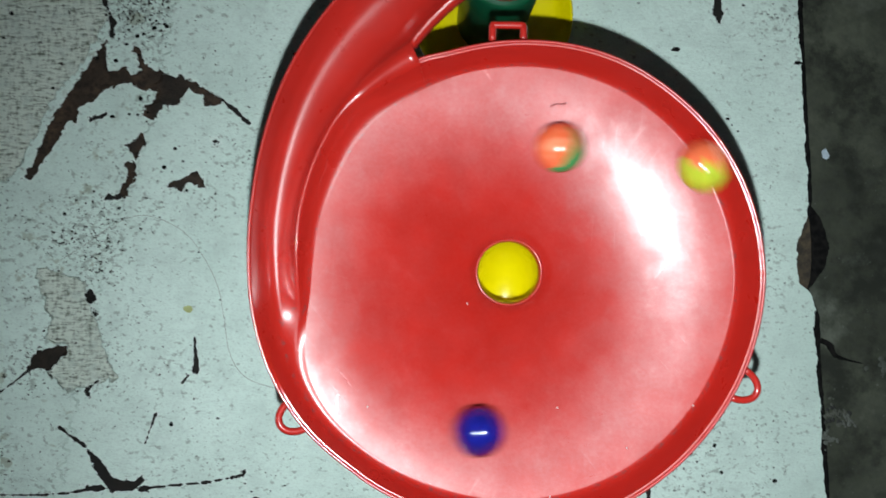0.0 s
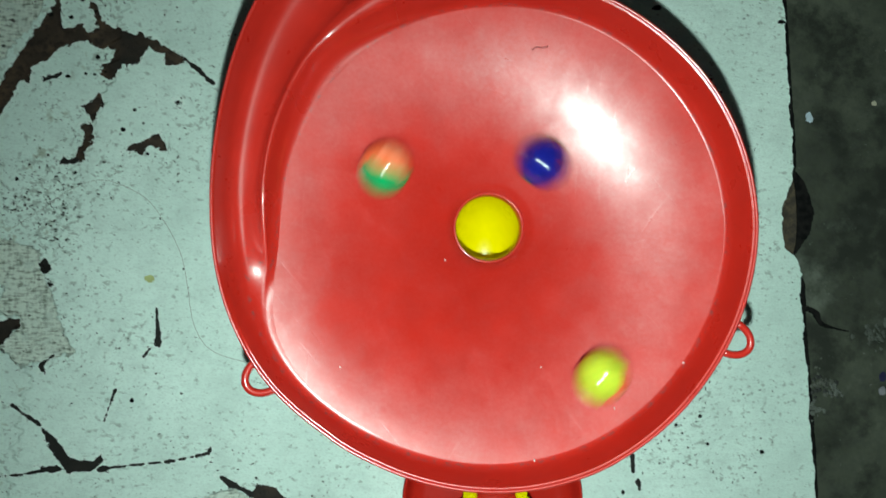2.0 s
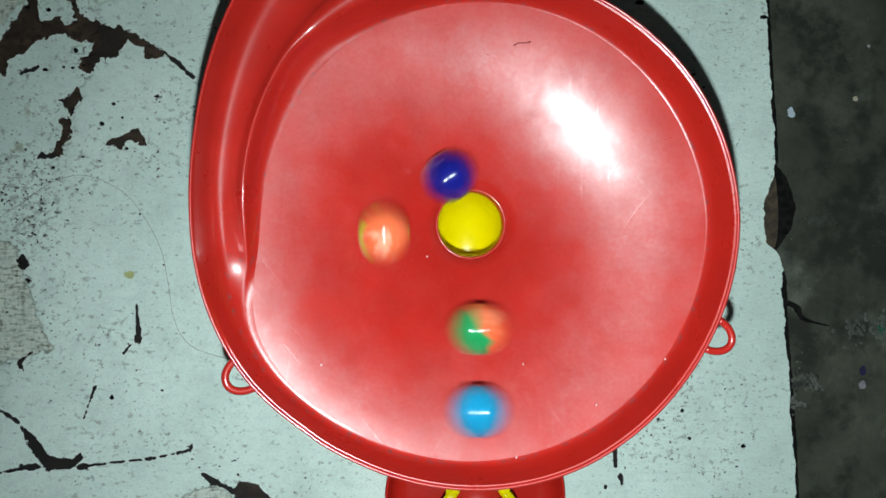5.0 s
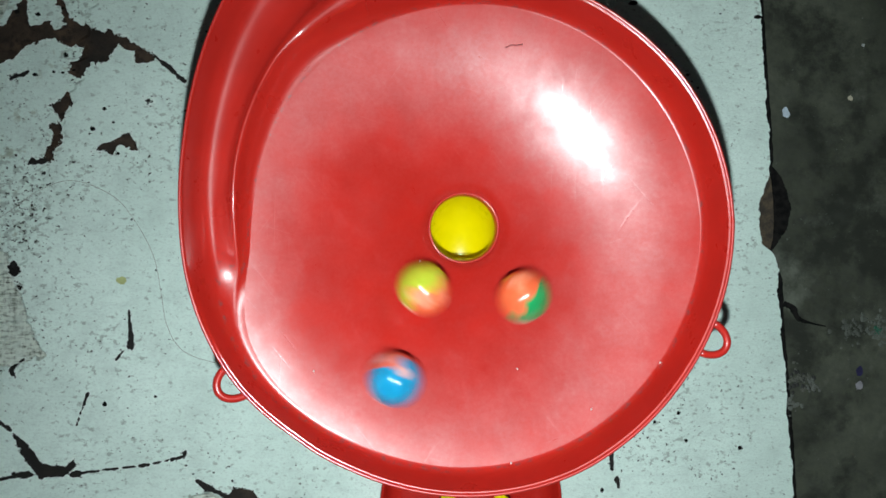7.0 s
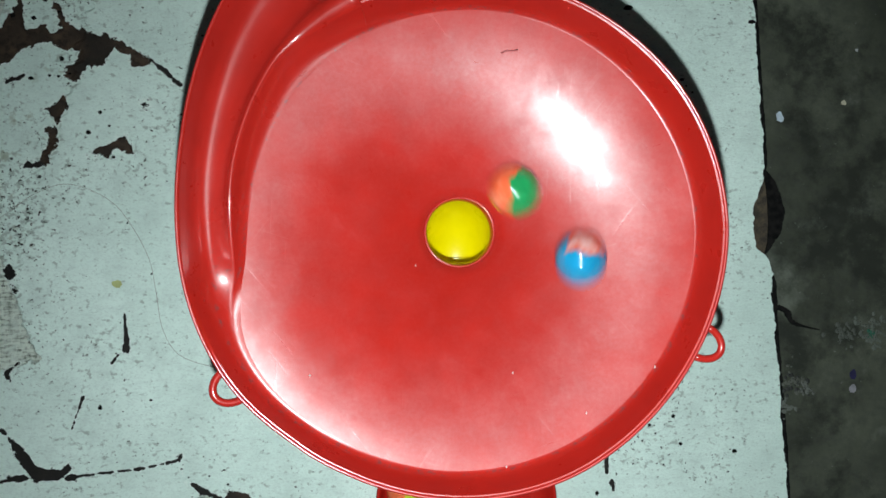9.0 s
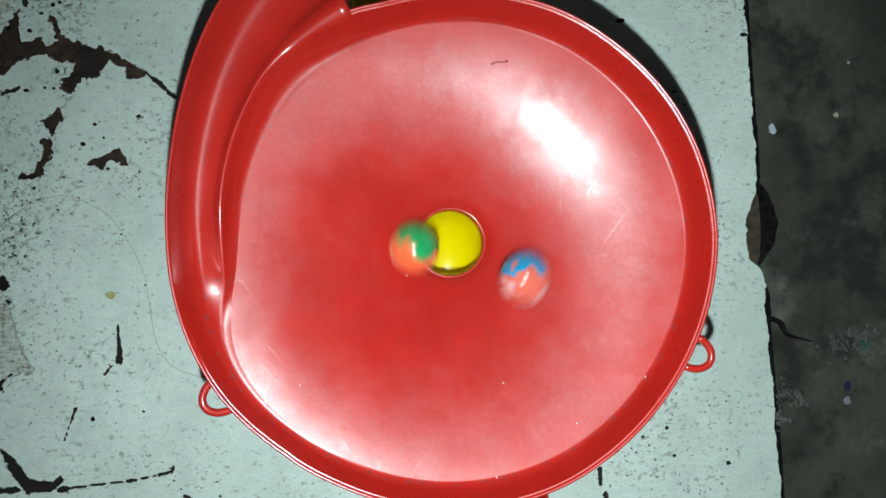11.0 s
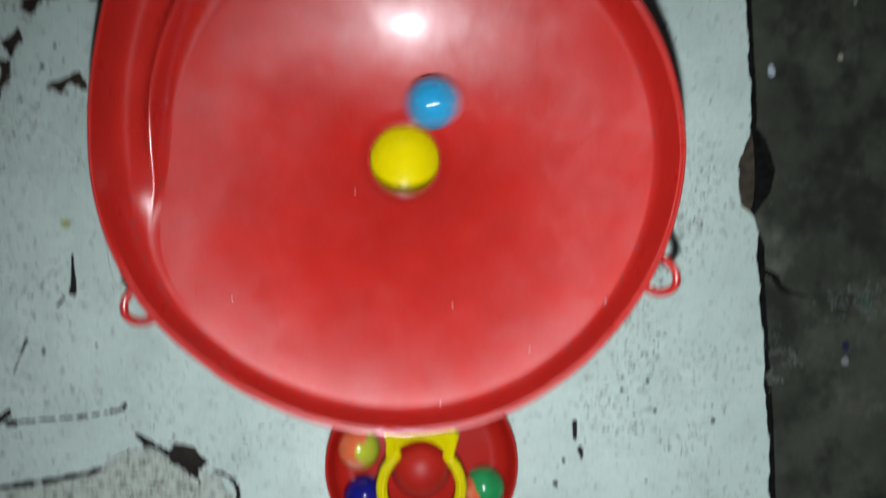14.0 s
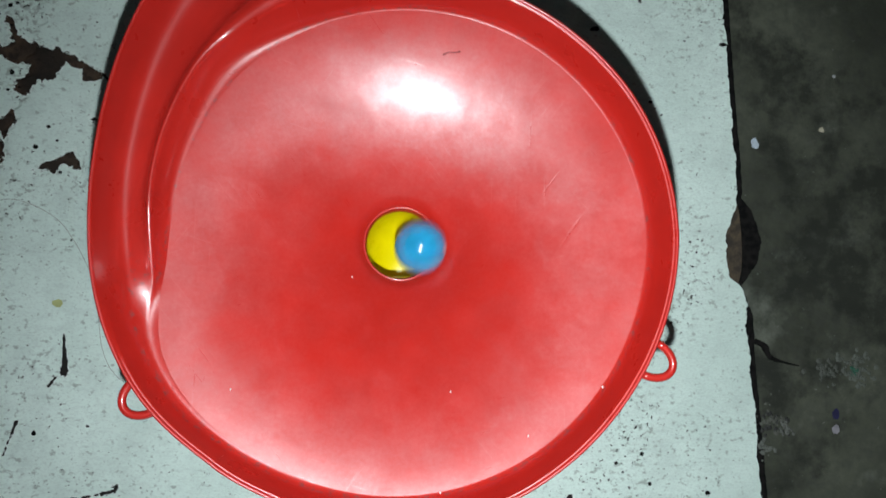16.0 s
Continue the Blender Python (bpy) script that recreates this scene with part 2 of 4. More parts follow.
# ---- helpers for meshes ----
def finish(name, bm, material, parent=None, label="", smooth=True, kind=""):
    bmesh.ops.remove_doubles(bm, verts=bm.verts, dist=1e-6)
    bmesh.ops.recalc_face_normals(bm, faces=bm.faces)
    me = bpy.data.meshes.new(name)
    bm.to_mesh(me)
    bm.free()
    me.materials.append(material)
    if smooth:
        me.polygons.foreach_set("use_smooth", [True] * len(me.polygons))
    ob = new(name, me)
    if parent:
        ob.parent = parent
    return tagged(ob, label, kind=kind)


def part(name, bm, material, parent, label="", smooth=True):
    return finish(name, bm, material, parent, label, smooth)


def grid(bm, rings, closed=False):
    """Faces between rows of points; closed joins the last point of a row to its first."""
    vs = [[bm.verts.new(p) for p in ring] for ring in rings]
    for a, b in zip(vs, vs[1:]):
        n = len(a)
        for k in range(n if closed else n - 1):
            j = (k + 1) % n
            bm.faces.new((a[k], a[j], b[j], b[k]))
    return vs


def lathe(profile, centre=(0, 0, 0), steps=64):
    bm = bmesh.new()
    rings = []
    for r, z in profile:
        rings.append([(centre[0] + r * math.cos(2 * math.pi * k / steps), centre[1] + r * math.sin(2 * math.pi * k / steps), centre[2] + z) for k in range(steps)])
    grid(bm, rings, True)
    return bm


def tube(points, radius, steps=10, closed=False, flat=1.0):
    """A round bar along points; flat squeezes it in height."""
    bm = bmesh.new()
    pts = [Vector(p) for p in points]
    n, rings = len(pts), []
    for k, p in enumerate(pts):
        a, b = (pts[k - 1], pts[(k + 1) % n]) if closed else (pts[max(k - 1, 0)], pts[min(k + 1, n - 1)])
        d = (b - a).normalized()
        side = d.cross(Vector((0, 0, 1))).normalized()
        up = side.cross(d)
        rings.append([p + radius * (math.cos(w) * side + flat * math.sin(w) * up) for w in (2 * math.pi * j / steps for j in range(steps))])
    if closed:
        rings.append(rings[0])
    vs = grid(bm, rings, True)
    if not closed:
        bm.faces.new(vs[0])
        bm.faces.new(vs[-1][::-1])
    return bm


def solid(bm, thickness):
    bmesh.ops.remove_doubles(bm, verts=bm.verts, dist=1e-6)
    bmesh.ops.recalc_face_normals(bm, faces=bm.faces)
    bmesh.ops.solidify(bm, geom=bm.faces[:], thickness=thickness)
    for e in bm.edges:
        e.smooth = e.calc_face_angle(0.0) < 0.7
    return bm


def ease(table, x):
    """A smooth value at x between the pairs of a table."""
    xs, ys = [p[0] for p in table], [p[1] for p in table]
    if x <= xs[0]:
        return ys[0]
    if x >= xs[-1]:
        return ys[-1]
    k = max(i for i in range(len(xs) - 1) if xs[i] <= x)
    def slope(i):
        if i == 0 or i == len(xs) - 1:
            j = min(i, len(xs) - 2)
            return (ys[j + 1] - ys[j]) / (xs[j + 1] - xs[j])
        return (ys[i + 1] - ys[i - 1]) / (xs[i + 1] - xs[i - 1])
    h = xs[k + 1] - xs[k]
    u = (x - xs[k]) / h
    return ((2 * u**3 - 3 * u**2 + 1) * ys[k] + (u**3 - 2 * u**2 + u) * h * slope(k)
            + (3 * u**2 - 2 * u**3) * ys[k + 1] + (u**3 - u**2) * h * slope(k + 1))


# ---- floor and board ----
FLOOR_Z = -0.018
EDGE = [(-0.60, 0.172), (-0.15, 0.164), (-0.106, 0.1628), (-0.06, 0.160), (-0.03, 0.158), (-0.009, 0.1565), (-0.003, 0.1505),
        (0.013, 0.1495), (0.030, 0.1545), (0.035, 0.1545), (0.05, 0.1542), (0.078, 0.1527), (0.113, 0.151), (0.2, 0.148), (0.60, 0.14)]


def build_floor():
    bm = bmesh.new()
    s = 2.5
    bm.faces.new([bm.verts.new(p) for p in ((-s, -s, FLOOR_Z), (s, -s, FLOOR_Z), (s, s, FLOOR_Z), (-s, s, FLOOR_Z))])
    return finish("floor", bm, concrete_dark, label="dark grey rough concrete floor with paint flecks", smooth=False, kind="structure")


def build_board():
    bm = bmesh.new()
    edge, y = [], -0.6
    while y < 0.6:
        wob = 0.0011 * noise.noise((y * 90, 3.1, 0)) + 0.0005 * noise.noise((y * 900, 1.7, 0)) + 0.0008 * noise.noise((y * 420, 7.7, 0))
        edge.append((ease(EDGE, y) + wob, y))
        y += 0.0007 if abs(y) < 0.2 else 0.02
    outline = edge + [(0.14, 0.6), (-0.8, 0.6), (-0.8, -0.6)]
    top = [bm.verts.new((x, y, 0)) for x, y in outline]
    low = [bm.verts.new((x, y, FLOOR_Z)) for x, y in outline]
    bm.faces.new(top)
    for k in range(len(top)):
        j = (k + 1) % len(top)
        bm.faces.new((top[k], low[k], low[j], top[j]))
    for f in bm.faces:
        f.material_index = 0 if len(f.verts) > 4 else 1
    ob = finish("white_board", bm, board_paint, label="old board with cracked and chipped white paint", smooth=False)
    ob.data.materials.append(wood_dark)
    return ob


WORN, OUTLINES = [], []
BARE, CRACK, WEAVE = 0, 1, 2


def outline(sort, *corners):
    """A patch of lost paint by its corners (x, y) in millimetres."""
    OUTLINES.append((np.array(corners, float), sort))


def spine_of(line, widths, seed, jag):
    knots = [0.0]
    for a, b in zip(line, line[1:]):
        knots.append(knots[-1] + math.dist(a, b))
    xs, ys = [(k, p[0]) for k, p in zip(knots, line)], [(k, p[1]) for k, p in zip(knots, line)]
    ws = list(zip(knots, widths))
    steps = max(4, int(knots[-1] / 0.8))
    spine = []
    for k in range(steps + 1):
        s = knots[-1] * k / steps
        w = max(ease(ws, s), 0.3) * (1 + 1.2 * jag * noise.noise((s * 0.21, seed, 0)) + 0.6 * jag * noise.noise((s * 0.9, seed, 5)))
        spine.append((ease(xs, s), ease(ys, s), max(w, 0.2) / 2))
    return spine


def worn_line(line, widths, sort, seed, jag=0.35):
    """A line of lost paint along (x, y) in millimetres with a width at each point."""
    WORN.append((np.array(spine_of(line, widths, seed, jag)), sort))


def ribbon(name, line, widths, material, parent, seed, z, jag=0.35):
    """A flat strip along a line of (x, y) in millimetres with a width at each point."""
    spine = spine_of(line, widths, seed, jag)
    bm = bmesh.new()
    rings = []
    for k, (x, y, h) in enumerate(spine):
        a, b = spine[max(k - 1, 0)], spine[min(k + 1, len(spine) - 1)]
        side = Vector((a[1] - b[1], b[0] - a[0])).normalized()
        rings.append([((x + side.x * h) / 1000, (y + side.y * h) / 1000, z), ((x - side.x * h) / 1000, (y - side.y * h) / 1000, z)])
    grid(bm, rings)
    return part(name, bm, material, parent, smooth=False)


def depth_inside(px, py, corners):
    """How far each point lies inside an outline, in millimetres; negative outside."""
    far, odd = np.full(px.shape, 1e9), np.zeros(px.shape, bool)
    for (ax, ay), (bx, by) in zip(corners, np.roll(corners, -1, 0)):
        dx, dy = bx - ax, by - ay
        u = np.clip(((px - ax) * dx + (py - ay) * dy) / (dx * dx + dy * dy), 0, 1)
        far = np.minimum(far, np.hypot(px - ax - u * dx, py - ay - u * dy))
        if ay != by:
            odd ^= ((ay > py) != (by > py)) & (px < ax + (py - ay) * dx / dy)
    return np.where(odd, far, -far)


def build_skin():
    """The paint skin, a fine sheet that knows where the paint has gone, where a crack runs and where the weave shows."""
    gx, gy = np.arange(-262, 141, 0.8), np.arange(-175, 165, 0.8)
    px, py = np.meshgrid(gx, gy)
    wear, deep, weave = np.zeros_like(px), np.zeros_like(px), np.zeros_like(px)
    for spine, sort in WORN:
        best = np.full_like(px, 9.0)
        for x, y, h in spine:
            best = np.minimum(best, np.hypot(px - x, py - y) / h)
        got = np.interp(best, [0, 0.5, 1.0, 1.7, 2.8], [(1.5, 1.6)[sort], (1.15, 1.1)[sort], 0.52, (0.26, 0.16)[sort], 0])
        deep = np.where(got > wear, sort, deep)
        wear = np.maximum(wear, got)
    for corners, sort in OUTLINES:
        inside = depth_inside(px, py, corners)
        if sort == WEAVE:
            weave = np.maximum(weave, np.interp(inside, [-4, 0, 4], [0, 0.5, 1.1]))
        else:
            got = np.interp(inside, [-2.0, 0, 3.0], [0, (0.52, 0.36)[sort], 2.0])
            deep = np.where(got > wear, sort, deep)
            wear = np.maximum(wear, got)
    # the coat is thin and pitted on one side of a long ragged step
    step = np.interp(py, [-110, -60, -6, 7, 23, 45, 68, 100, 165], [-205, -196, -187, -183, -180, -172, -164, -158, -150])
    step = step + 1.6 * np.sin(py * 0.55) + 1.1 * np.sin(py * 1.31 + 2)
    rough = np.interp(step - px, [-0.4, 0.6, 40, 90], [0, 0.75, 0.55, 0.9])
    rows, cols = px.shape
    verts = np.stack([px / 1000, py / 1000, np.full_like(px, 0.0003)], -1).reshape(-1, 3)
    k = (np.arange(rows - 1)[:, None] * cols + np.arange(cols - 1)).ravel()
    me = bpy.data.meshes.new("paint_skin")
    me.from_pydata(verts.tolist(), [], np.stack([k, k + 1, k + cols + 1, k + cols], -1).tolist())
    for key, values in (("wear", wear), ("deep", deep), ("weave", weave), ("rough", rough)):
        me.attributes.new(key, "FLOAT", "POINT").data.foreach_set("value", values.ravel().astype(np.float32))
    me.materials.append(board_paint)
    ob = new("paint_skin", me)
    ob.parent = board
    return ob


def blob(name, centre, size, material, parent, seed, z=0.0004, stretch=1.0):
    bm = bmesh.new()
    vs = []
    for k in range(22):
        w = 2 * math.pi * k / 22
        r = size * (1 + 0.45 * noise.noise((math.cos(w) * 1.3, math.sin(w) * 1.3, seed)) + 0.25 * noise.noise((math.cos(w) * 4, math.sin(w) * 4, seed)))
        vs.append(bm.verts.new(((centre[0] + r * math.cos(w) * stretch) / 1000, (centre[1] + r * math.sin(w)) / 1000, z)))
    bm.faces.new(vs)
    return part(name, bm, material, parent, smooth=False)


floor = build_floor()
board = tagged(build_board(), category="board")
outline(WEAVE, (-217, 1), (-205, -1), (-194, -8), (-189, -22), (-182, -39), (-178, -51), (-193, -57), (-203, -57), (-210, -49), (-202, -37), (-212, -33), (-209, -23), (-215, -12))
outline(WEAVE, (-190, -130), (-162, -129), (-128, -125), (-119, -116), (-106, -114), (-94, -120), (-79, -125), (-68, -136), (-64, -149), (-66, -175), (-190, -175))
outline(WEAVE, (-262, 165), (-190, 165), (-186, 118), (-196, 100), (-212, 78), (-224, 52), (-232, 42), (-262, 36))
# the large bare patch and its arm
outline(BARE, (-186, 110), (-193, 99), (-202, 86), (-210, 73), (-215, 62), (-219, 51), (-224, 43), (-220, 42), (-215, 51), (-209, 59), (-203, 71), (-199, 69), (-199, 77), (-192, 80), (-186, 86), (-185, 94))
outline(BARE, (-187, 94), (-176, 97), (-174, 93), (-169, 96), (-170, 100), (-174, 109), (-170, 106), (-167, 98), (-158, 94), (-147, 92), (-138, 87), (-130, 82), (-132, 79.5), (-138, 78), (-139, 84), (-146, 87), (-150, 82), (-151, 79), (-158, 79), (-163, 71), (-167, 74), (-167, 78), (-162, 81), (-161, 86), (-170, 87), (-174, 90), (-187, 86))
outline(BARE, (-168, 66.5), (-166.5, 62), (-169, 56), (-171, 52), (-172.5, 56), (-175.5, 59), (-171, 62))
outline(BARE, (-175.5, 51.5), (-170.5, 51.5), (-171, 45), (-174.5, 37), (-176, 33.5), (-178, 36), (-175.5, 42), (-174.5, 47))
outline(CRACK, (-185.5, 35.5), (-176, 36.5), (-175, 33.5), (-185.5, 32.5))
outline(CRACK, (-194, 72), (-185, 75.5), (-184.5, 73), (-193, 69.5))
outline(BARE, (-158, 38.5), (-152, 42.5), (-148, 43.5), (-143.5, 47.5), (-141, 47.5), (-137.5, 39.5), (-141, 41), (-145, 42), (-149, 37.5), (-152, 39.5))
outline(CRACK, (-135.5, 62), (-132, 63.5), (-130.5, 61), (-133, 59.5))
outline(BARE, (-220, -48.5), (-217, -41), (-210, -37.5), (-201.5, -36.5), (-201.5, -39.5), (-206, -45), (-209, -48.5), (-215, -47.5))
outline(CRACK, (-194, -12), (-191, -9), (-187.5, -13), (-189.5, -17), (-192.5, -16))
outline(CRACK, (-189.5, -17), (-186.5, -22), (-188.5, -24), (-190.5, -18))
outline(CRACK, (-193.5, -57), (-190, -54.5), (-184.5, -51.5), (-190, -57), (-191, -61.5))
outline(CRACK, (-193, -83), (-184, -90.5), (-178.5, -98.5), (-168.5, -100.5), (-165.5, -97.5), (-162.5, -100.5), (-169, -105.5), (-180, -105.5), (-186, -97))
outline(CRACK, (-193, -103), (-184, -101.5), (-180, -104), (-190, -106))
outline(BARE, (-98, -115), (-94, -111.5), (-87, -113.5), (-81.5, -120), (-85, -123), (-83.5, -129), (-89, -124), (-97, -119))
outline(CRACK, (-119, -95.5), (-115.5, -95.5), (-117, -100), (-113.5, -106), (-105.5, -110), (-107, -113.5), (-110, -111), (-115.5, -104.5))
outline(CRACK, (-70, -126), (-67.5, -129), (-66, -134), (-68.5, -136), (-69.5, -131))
worn_line([(-188, 130), (-184, 122), (-183, 112)], [1.6, 1.6, 2.0], CRACK, 1, 0.8)
worn_line([(-130, 82), (-124, 77), (-117, 70.5)], [1.4, 1.6, 2.2], CRACK, 2, 0.7)
worn_line([(-219, -48), (-226, -54), (-240, -64)], [1.2, 0.9, 1.0], CRACK, 3, 0.6)
worn_line([(-141.4, -31.5), (-140.8, -38), (-140.3, -44), (-140.6, -48)], [0.8, 1.4, 2.2, 3.4], CRACK, 7, 0.5)
worn_line([(-144, -50), (-147, -54.5)], [1.2, 0.8], CRACK, 8)
worn_line([(-159, -69), (-161.5, -76), (-165, -86)], [1.5, 0.5, 0.3], CRACK, 9, 1.0)
worn_line([(-204, -75), (-199, -79), (-192, -84)], [1.6, 1.2, 2.0], CRACK, 11, 0.6)
worn_line([(-232, -107), (-205, -106.5), (-190, -104.5)], [0.9, 0.8, 1.3], CRACK, 10, 0.8)
worn_line([(-166, -104), (-150, -102.2), (-134, -100.6), (-118, -97.5)], [1.6, 0.7, 0.9, 1.1], CRACK, 12, 1.2)
worn_line([(-107, -111), (-101, -114), (-97, -116)], [2.0, 1.8, 3.0], CRACK, 13, 0.5)
worn_line([(-168, -131), (-154, -129), (-138, -126), (-126, -123)], [1.2, 2.0, 1.7, 1.9], CRACK, 15, 1.0)
worn_line([(-79, -123), (-73, -125), (-69, -129)], [0.9, 1.4, 1.6], CRACK, 16, 0.5)
worn_line([(106.5, 150), (109.7, 137), (111, 126)], [2.6, 3.4, 4], CRACK, 17)
worn_line([(76.7, -100), (76.9, -108)], [1.6, 2.0], CRACK, 18)
worn_line([(79, -112), (80, -116)], [2.0, 1.0], CRACK, 19)
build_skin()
rnd = random.Random(5)
for k in range(70):
    x, y = rnd.uniform(-235, 150), rnd.uniform(-160, 150)
    if x > -95 and x < 84 and abs(y) < 88:
        continue
    blob("paint_chip", (x, y), rnd.choice((0.35, 0.5, 0.6, 1.0)), crack_shade_dark, board, k * 3.7, 0.0006, rnd.uniform(0.8, 2.0))
for x, y in ((-186, 122), (-176, 121), (-168, 113), (-176, 108), (-181, 100), (-163, 116), (-158, 118), (-170, 103), (-190, 101), (117, 73), (120, 70), (115, 76), (97, -86), (100, -90), (112, -95), (-182, 73), (-174, 74.3), (-170, 74), (-165, 120), (-162, 119.5), (-157, 117), (-175, 115), (-171, 112), (-231, 122), (-152, 58), (-148, 52), (-157, 49), (-146, 38), (-178, 29)):
    blob("paint_chip", (x, y), rnd.uniform(0.4, 1.0), crack_shade_dark, board, x, 0.0009, 1.2)
blob("stain", (-144.5, -18.5), 1.7, plain("ochre_stain", (0.50, 0.54, 0.22)), board, 3.0, 0.0007, 1.4)
bm = bmesh.new()
ledge = [(0.1470, -0.0090), (0.1560, -0.0085), (0.1582, -0.001), (0.1588, 0.008), (0.1586, 0.018), (0.1578, 0.027), (0.1560, 0.0345), (0.1470, 0.0350)]
grid(bm, [[(x, y, -0.0055) for x, y in ledge], [(x, y, FLOOR_Z + 0.001) for x, y in ledge]], True)
bm.faces.new([bm.verts.new((x, y, -0.0055)) for x, y in ledge])
part("broken_ledge", bm, wood_dark, board, "broken brown wood where the edge has chipped away", False)
# painted dark strip for the shaded gap at the edge, fitted to view
ribbon("crack", [(ease(EDGE, y / 1000) * 1000 + 6.0, y) for y in range(-200, 201, 20)], [8.4] * 21, crack_shade_dark, floor, 23, FLOOR_Z + 0.0003, 0.10)
# flat black patch stands in for the shade of a hollow beside the ledge
ribbon("crack", [(160, 36), (161, 28), (161.5, 16), (161, 4), (160.5, -7)], [6, 16, 23, 19, 4], crack_shade_dark, floor, 21, FLOOR_Z + 0.0006, 0.16)
ribbon("crack", [(168.5, -32.5), (173, -34.7), (176, -40), (183, -42.5), (190, -44)], [2.6, 3, 2.4, 1.0, 0.6], crack_shade_dark, floor, 22, FLOOR_Z + 0.0008, 1.0)
for x, y, size, wide, colour in ((171.3, 61.8, 2.4, 0.75, (0.62, 0.72, 0.80)), (204.6, 69.4, 1.3, 1.0, (0.50, 0.46, 0.33)), (206.8, -66.5, 2.5, 0.7, (0.012, 0.010, 0.06)), (206.5, -73.5, 2.2, 0.8, (0.26, 0.25, 0.27)), (212, 96, 0.8, 1.0, (0.4, 0.42, 0.4))):
    blob("paint_fleck", (x, y), size, plain("fleck_paint", colour), floor, x * 0.37, FLOOR_Z + 0.0009, wide)


def lime_stain(name, x, y, wide, high, count, colour, seed):
    """A crusty pale stain of many small crumbs, thickest in the middle, joined into one mesh."""
    bm, dice = bmesh.new(), random.Random(seed)
    for k in range(count):
        px, py, r = x + dice.gauss(0, wide), y + dice.gauss(0, high), dice.uniform(0.5, 1.6)
        turn = dice.uniform(0, 6.28)
        ring = [bm.verts.new(((px + r * dice.uniform(0.5, 1.2) * math.cos(turn + a)) / 1000, (py + r * dice.uniform(0.5, 1.2) * math.sin(turn + a)) / 1000, FLOOR_Z + 0.0006 + k * 2e-7)) for a in (0, 1.05, 2.1, 3.14, 4.2, 5.2)]
        top = bm.verts.new((px / 1000, py / 1000, FLOOR_Z + 0.0010 + k * 2e-7))
        for a in range(6):
            bm.faces.new((ring[a], ring[(a + 1) % 6], top))
    return part(name, bm, plain("lime_crust", colour), floor, smooth=False)


lime_stain("pale_stain", 217, -45, 4.2, 3.6, 80, (0.100, 0.112, 0.090), 1)
lime_stain("pale_stain", 203, -46, 3.0, 2.6, 40, (0.075, 0.083, 0.066), 2)
lime_stain("pale_stain", 183, -72, 1.6, 1.7, 24, (0.115, 0.122, 0.105), 3)
lime_stain("pale_stain", 176, -69, 3.4, 3.4, 30, (0.085, 0.09, 0.07), 4)
lime_stain("pale_stain", 173, -82, 1.6, 1.8, 22, (0.12, 0.13, 0.11), 5)
lime_stain("green_stain", 216.5, -46.5, 1.1, 0.8, 12, (0.02, 0.10, 0.06), 6)
lime_stain("dark_stain", 178, -71, 3.0, 3.0, 30, (0.025, 0.026, 0.022), 7)


# ---- the marble run ----
HOLE_Z, HOLE_R = 0.0884, 0.0119
RIM = [(0, 84.06), (30, 82.89), (50, 81.52), (65, 80.94), (90, 79.38), (108, 79.2), (116, 80.6), (150, 81.91), (190, 85.82), (214, 88.25), (229, 88.0), (236, 87.6), (244, 86.95), (290, 86.01), (304, 85.03), (322, 84.06), (340, 83.87), (360, 84.06)]
OUTER = [(112, 119.0), (116, 116.9), (122, 113.7), (128, 110.5), (134, 107.4), (140, 104.4), (147, 101.0), (155, 97.6), (165, 94.4), (178, 92.3), (190, 91.7), (200, 91.3), (214, 90.3), (229, 88.0), (236, 87.6)]
CREST = [(112, 79.2), (116, 79.2), (124, 80.4), (132, 81.7), (139, 82.2), (146, 81.0), (153, 79.8), (165, 78.0), (180, 76.3), (200, 76.6), (236, 76.6)]
WEDGE = [(116, 86.2), (121, 85.5), (131, 84.5), (139, 83.2), (147, 81.4)]
RIM_H = 0.0372
COLUMNS = 17


def dish_z(r):
    """The funnel is steep at the hole and flattens outwards."""
    u = max(r - HOLE_R, 0.0)
    return 0.545 * u - 3.60 * u * u + 10.5 * u * u * u - 0.0019 * max(0.0, 1 - u / 0.0042) ** 2


def dish_at(r, deg):
    """The dish with its flatter run-out below the end of the channel."""
    flat = ease([(0, 0), (178, 0), (198, 1), (236, 1), (264, 0.25), (300, 0), (360, 0)], deg % 360)
    return dish_z(r) - 0.6 * flat * max(0.0, r - 0.066) ** 2


def dish_edge(deg):
    """Where the dish ends and its wall begins."""
    side = [(0, 78), (50, 75.4), (90, 73.6), (116, 73.0), (140, 72.6), (156, 71.6), (176, 71.9), (187, 73.2), (196, 77.0), (206, 81.2), (216, 82.3), (228, 81.6), (240, 80.6), (270, 80.0), (304, 79), (340, 78), (360, 78)]
    return ease(side, deg % 360) / 1000


def cove(u, foot=0.13):
    """The wall leaves the dish gently and ends steep; a small foot gives a flat run-out."""
    return foot * u + (1 - foot) * u ** (2.5 + 9 * max(0.0, 0.13 - foot))


def lip(ro):
    """The rolled edge of the bowl."""
    return [(ro - 0.0014, RIM_H - 0.0003), (ro - 0.0012, RIM_H + 0.0005), (ro - 0.0006, RIM_H + 0.0010), (ro - 0.0001, RIM_H + 0.0006), (ro, RIM_H - 0.0006), (ro, RIM_H - 0.004), (ro - 0.0008, RIM_H - 0.010)]


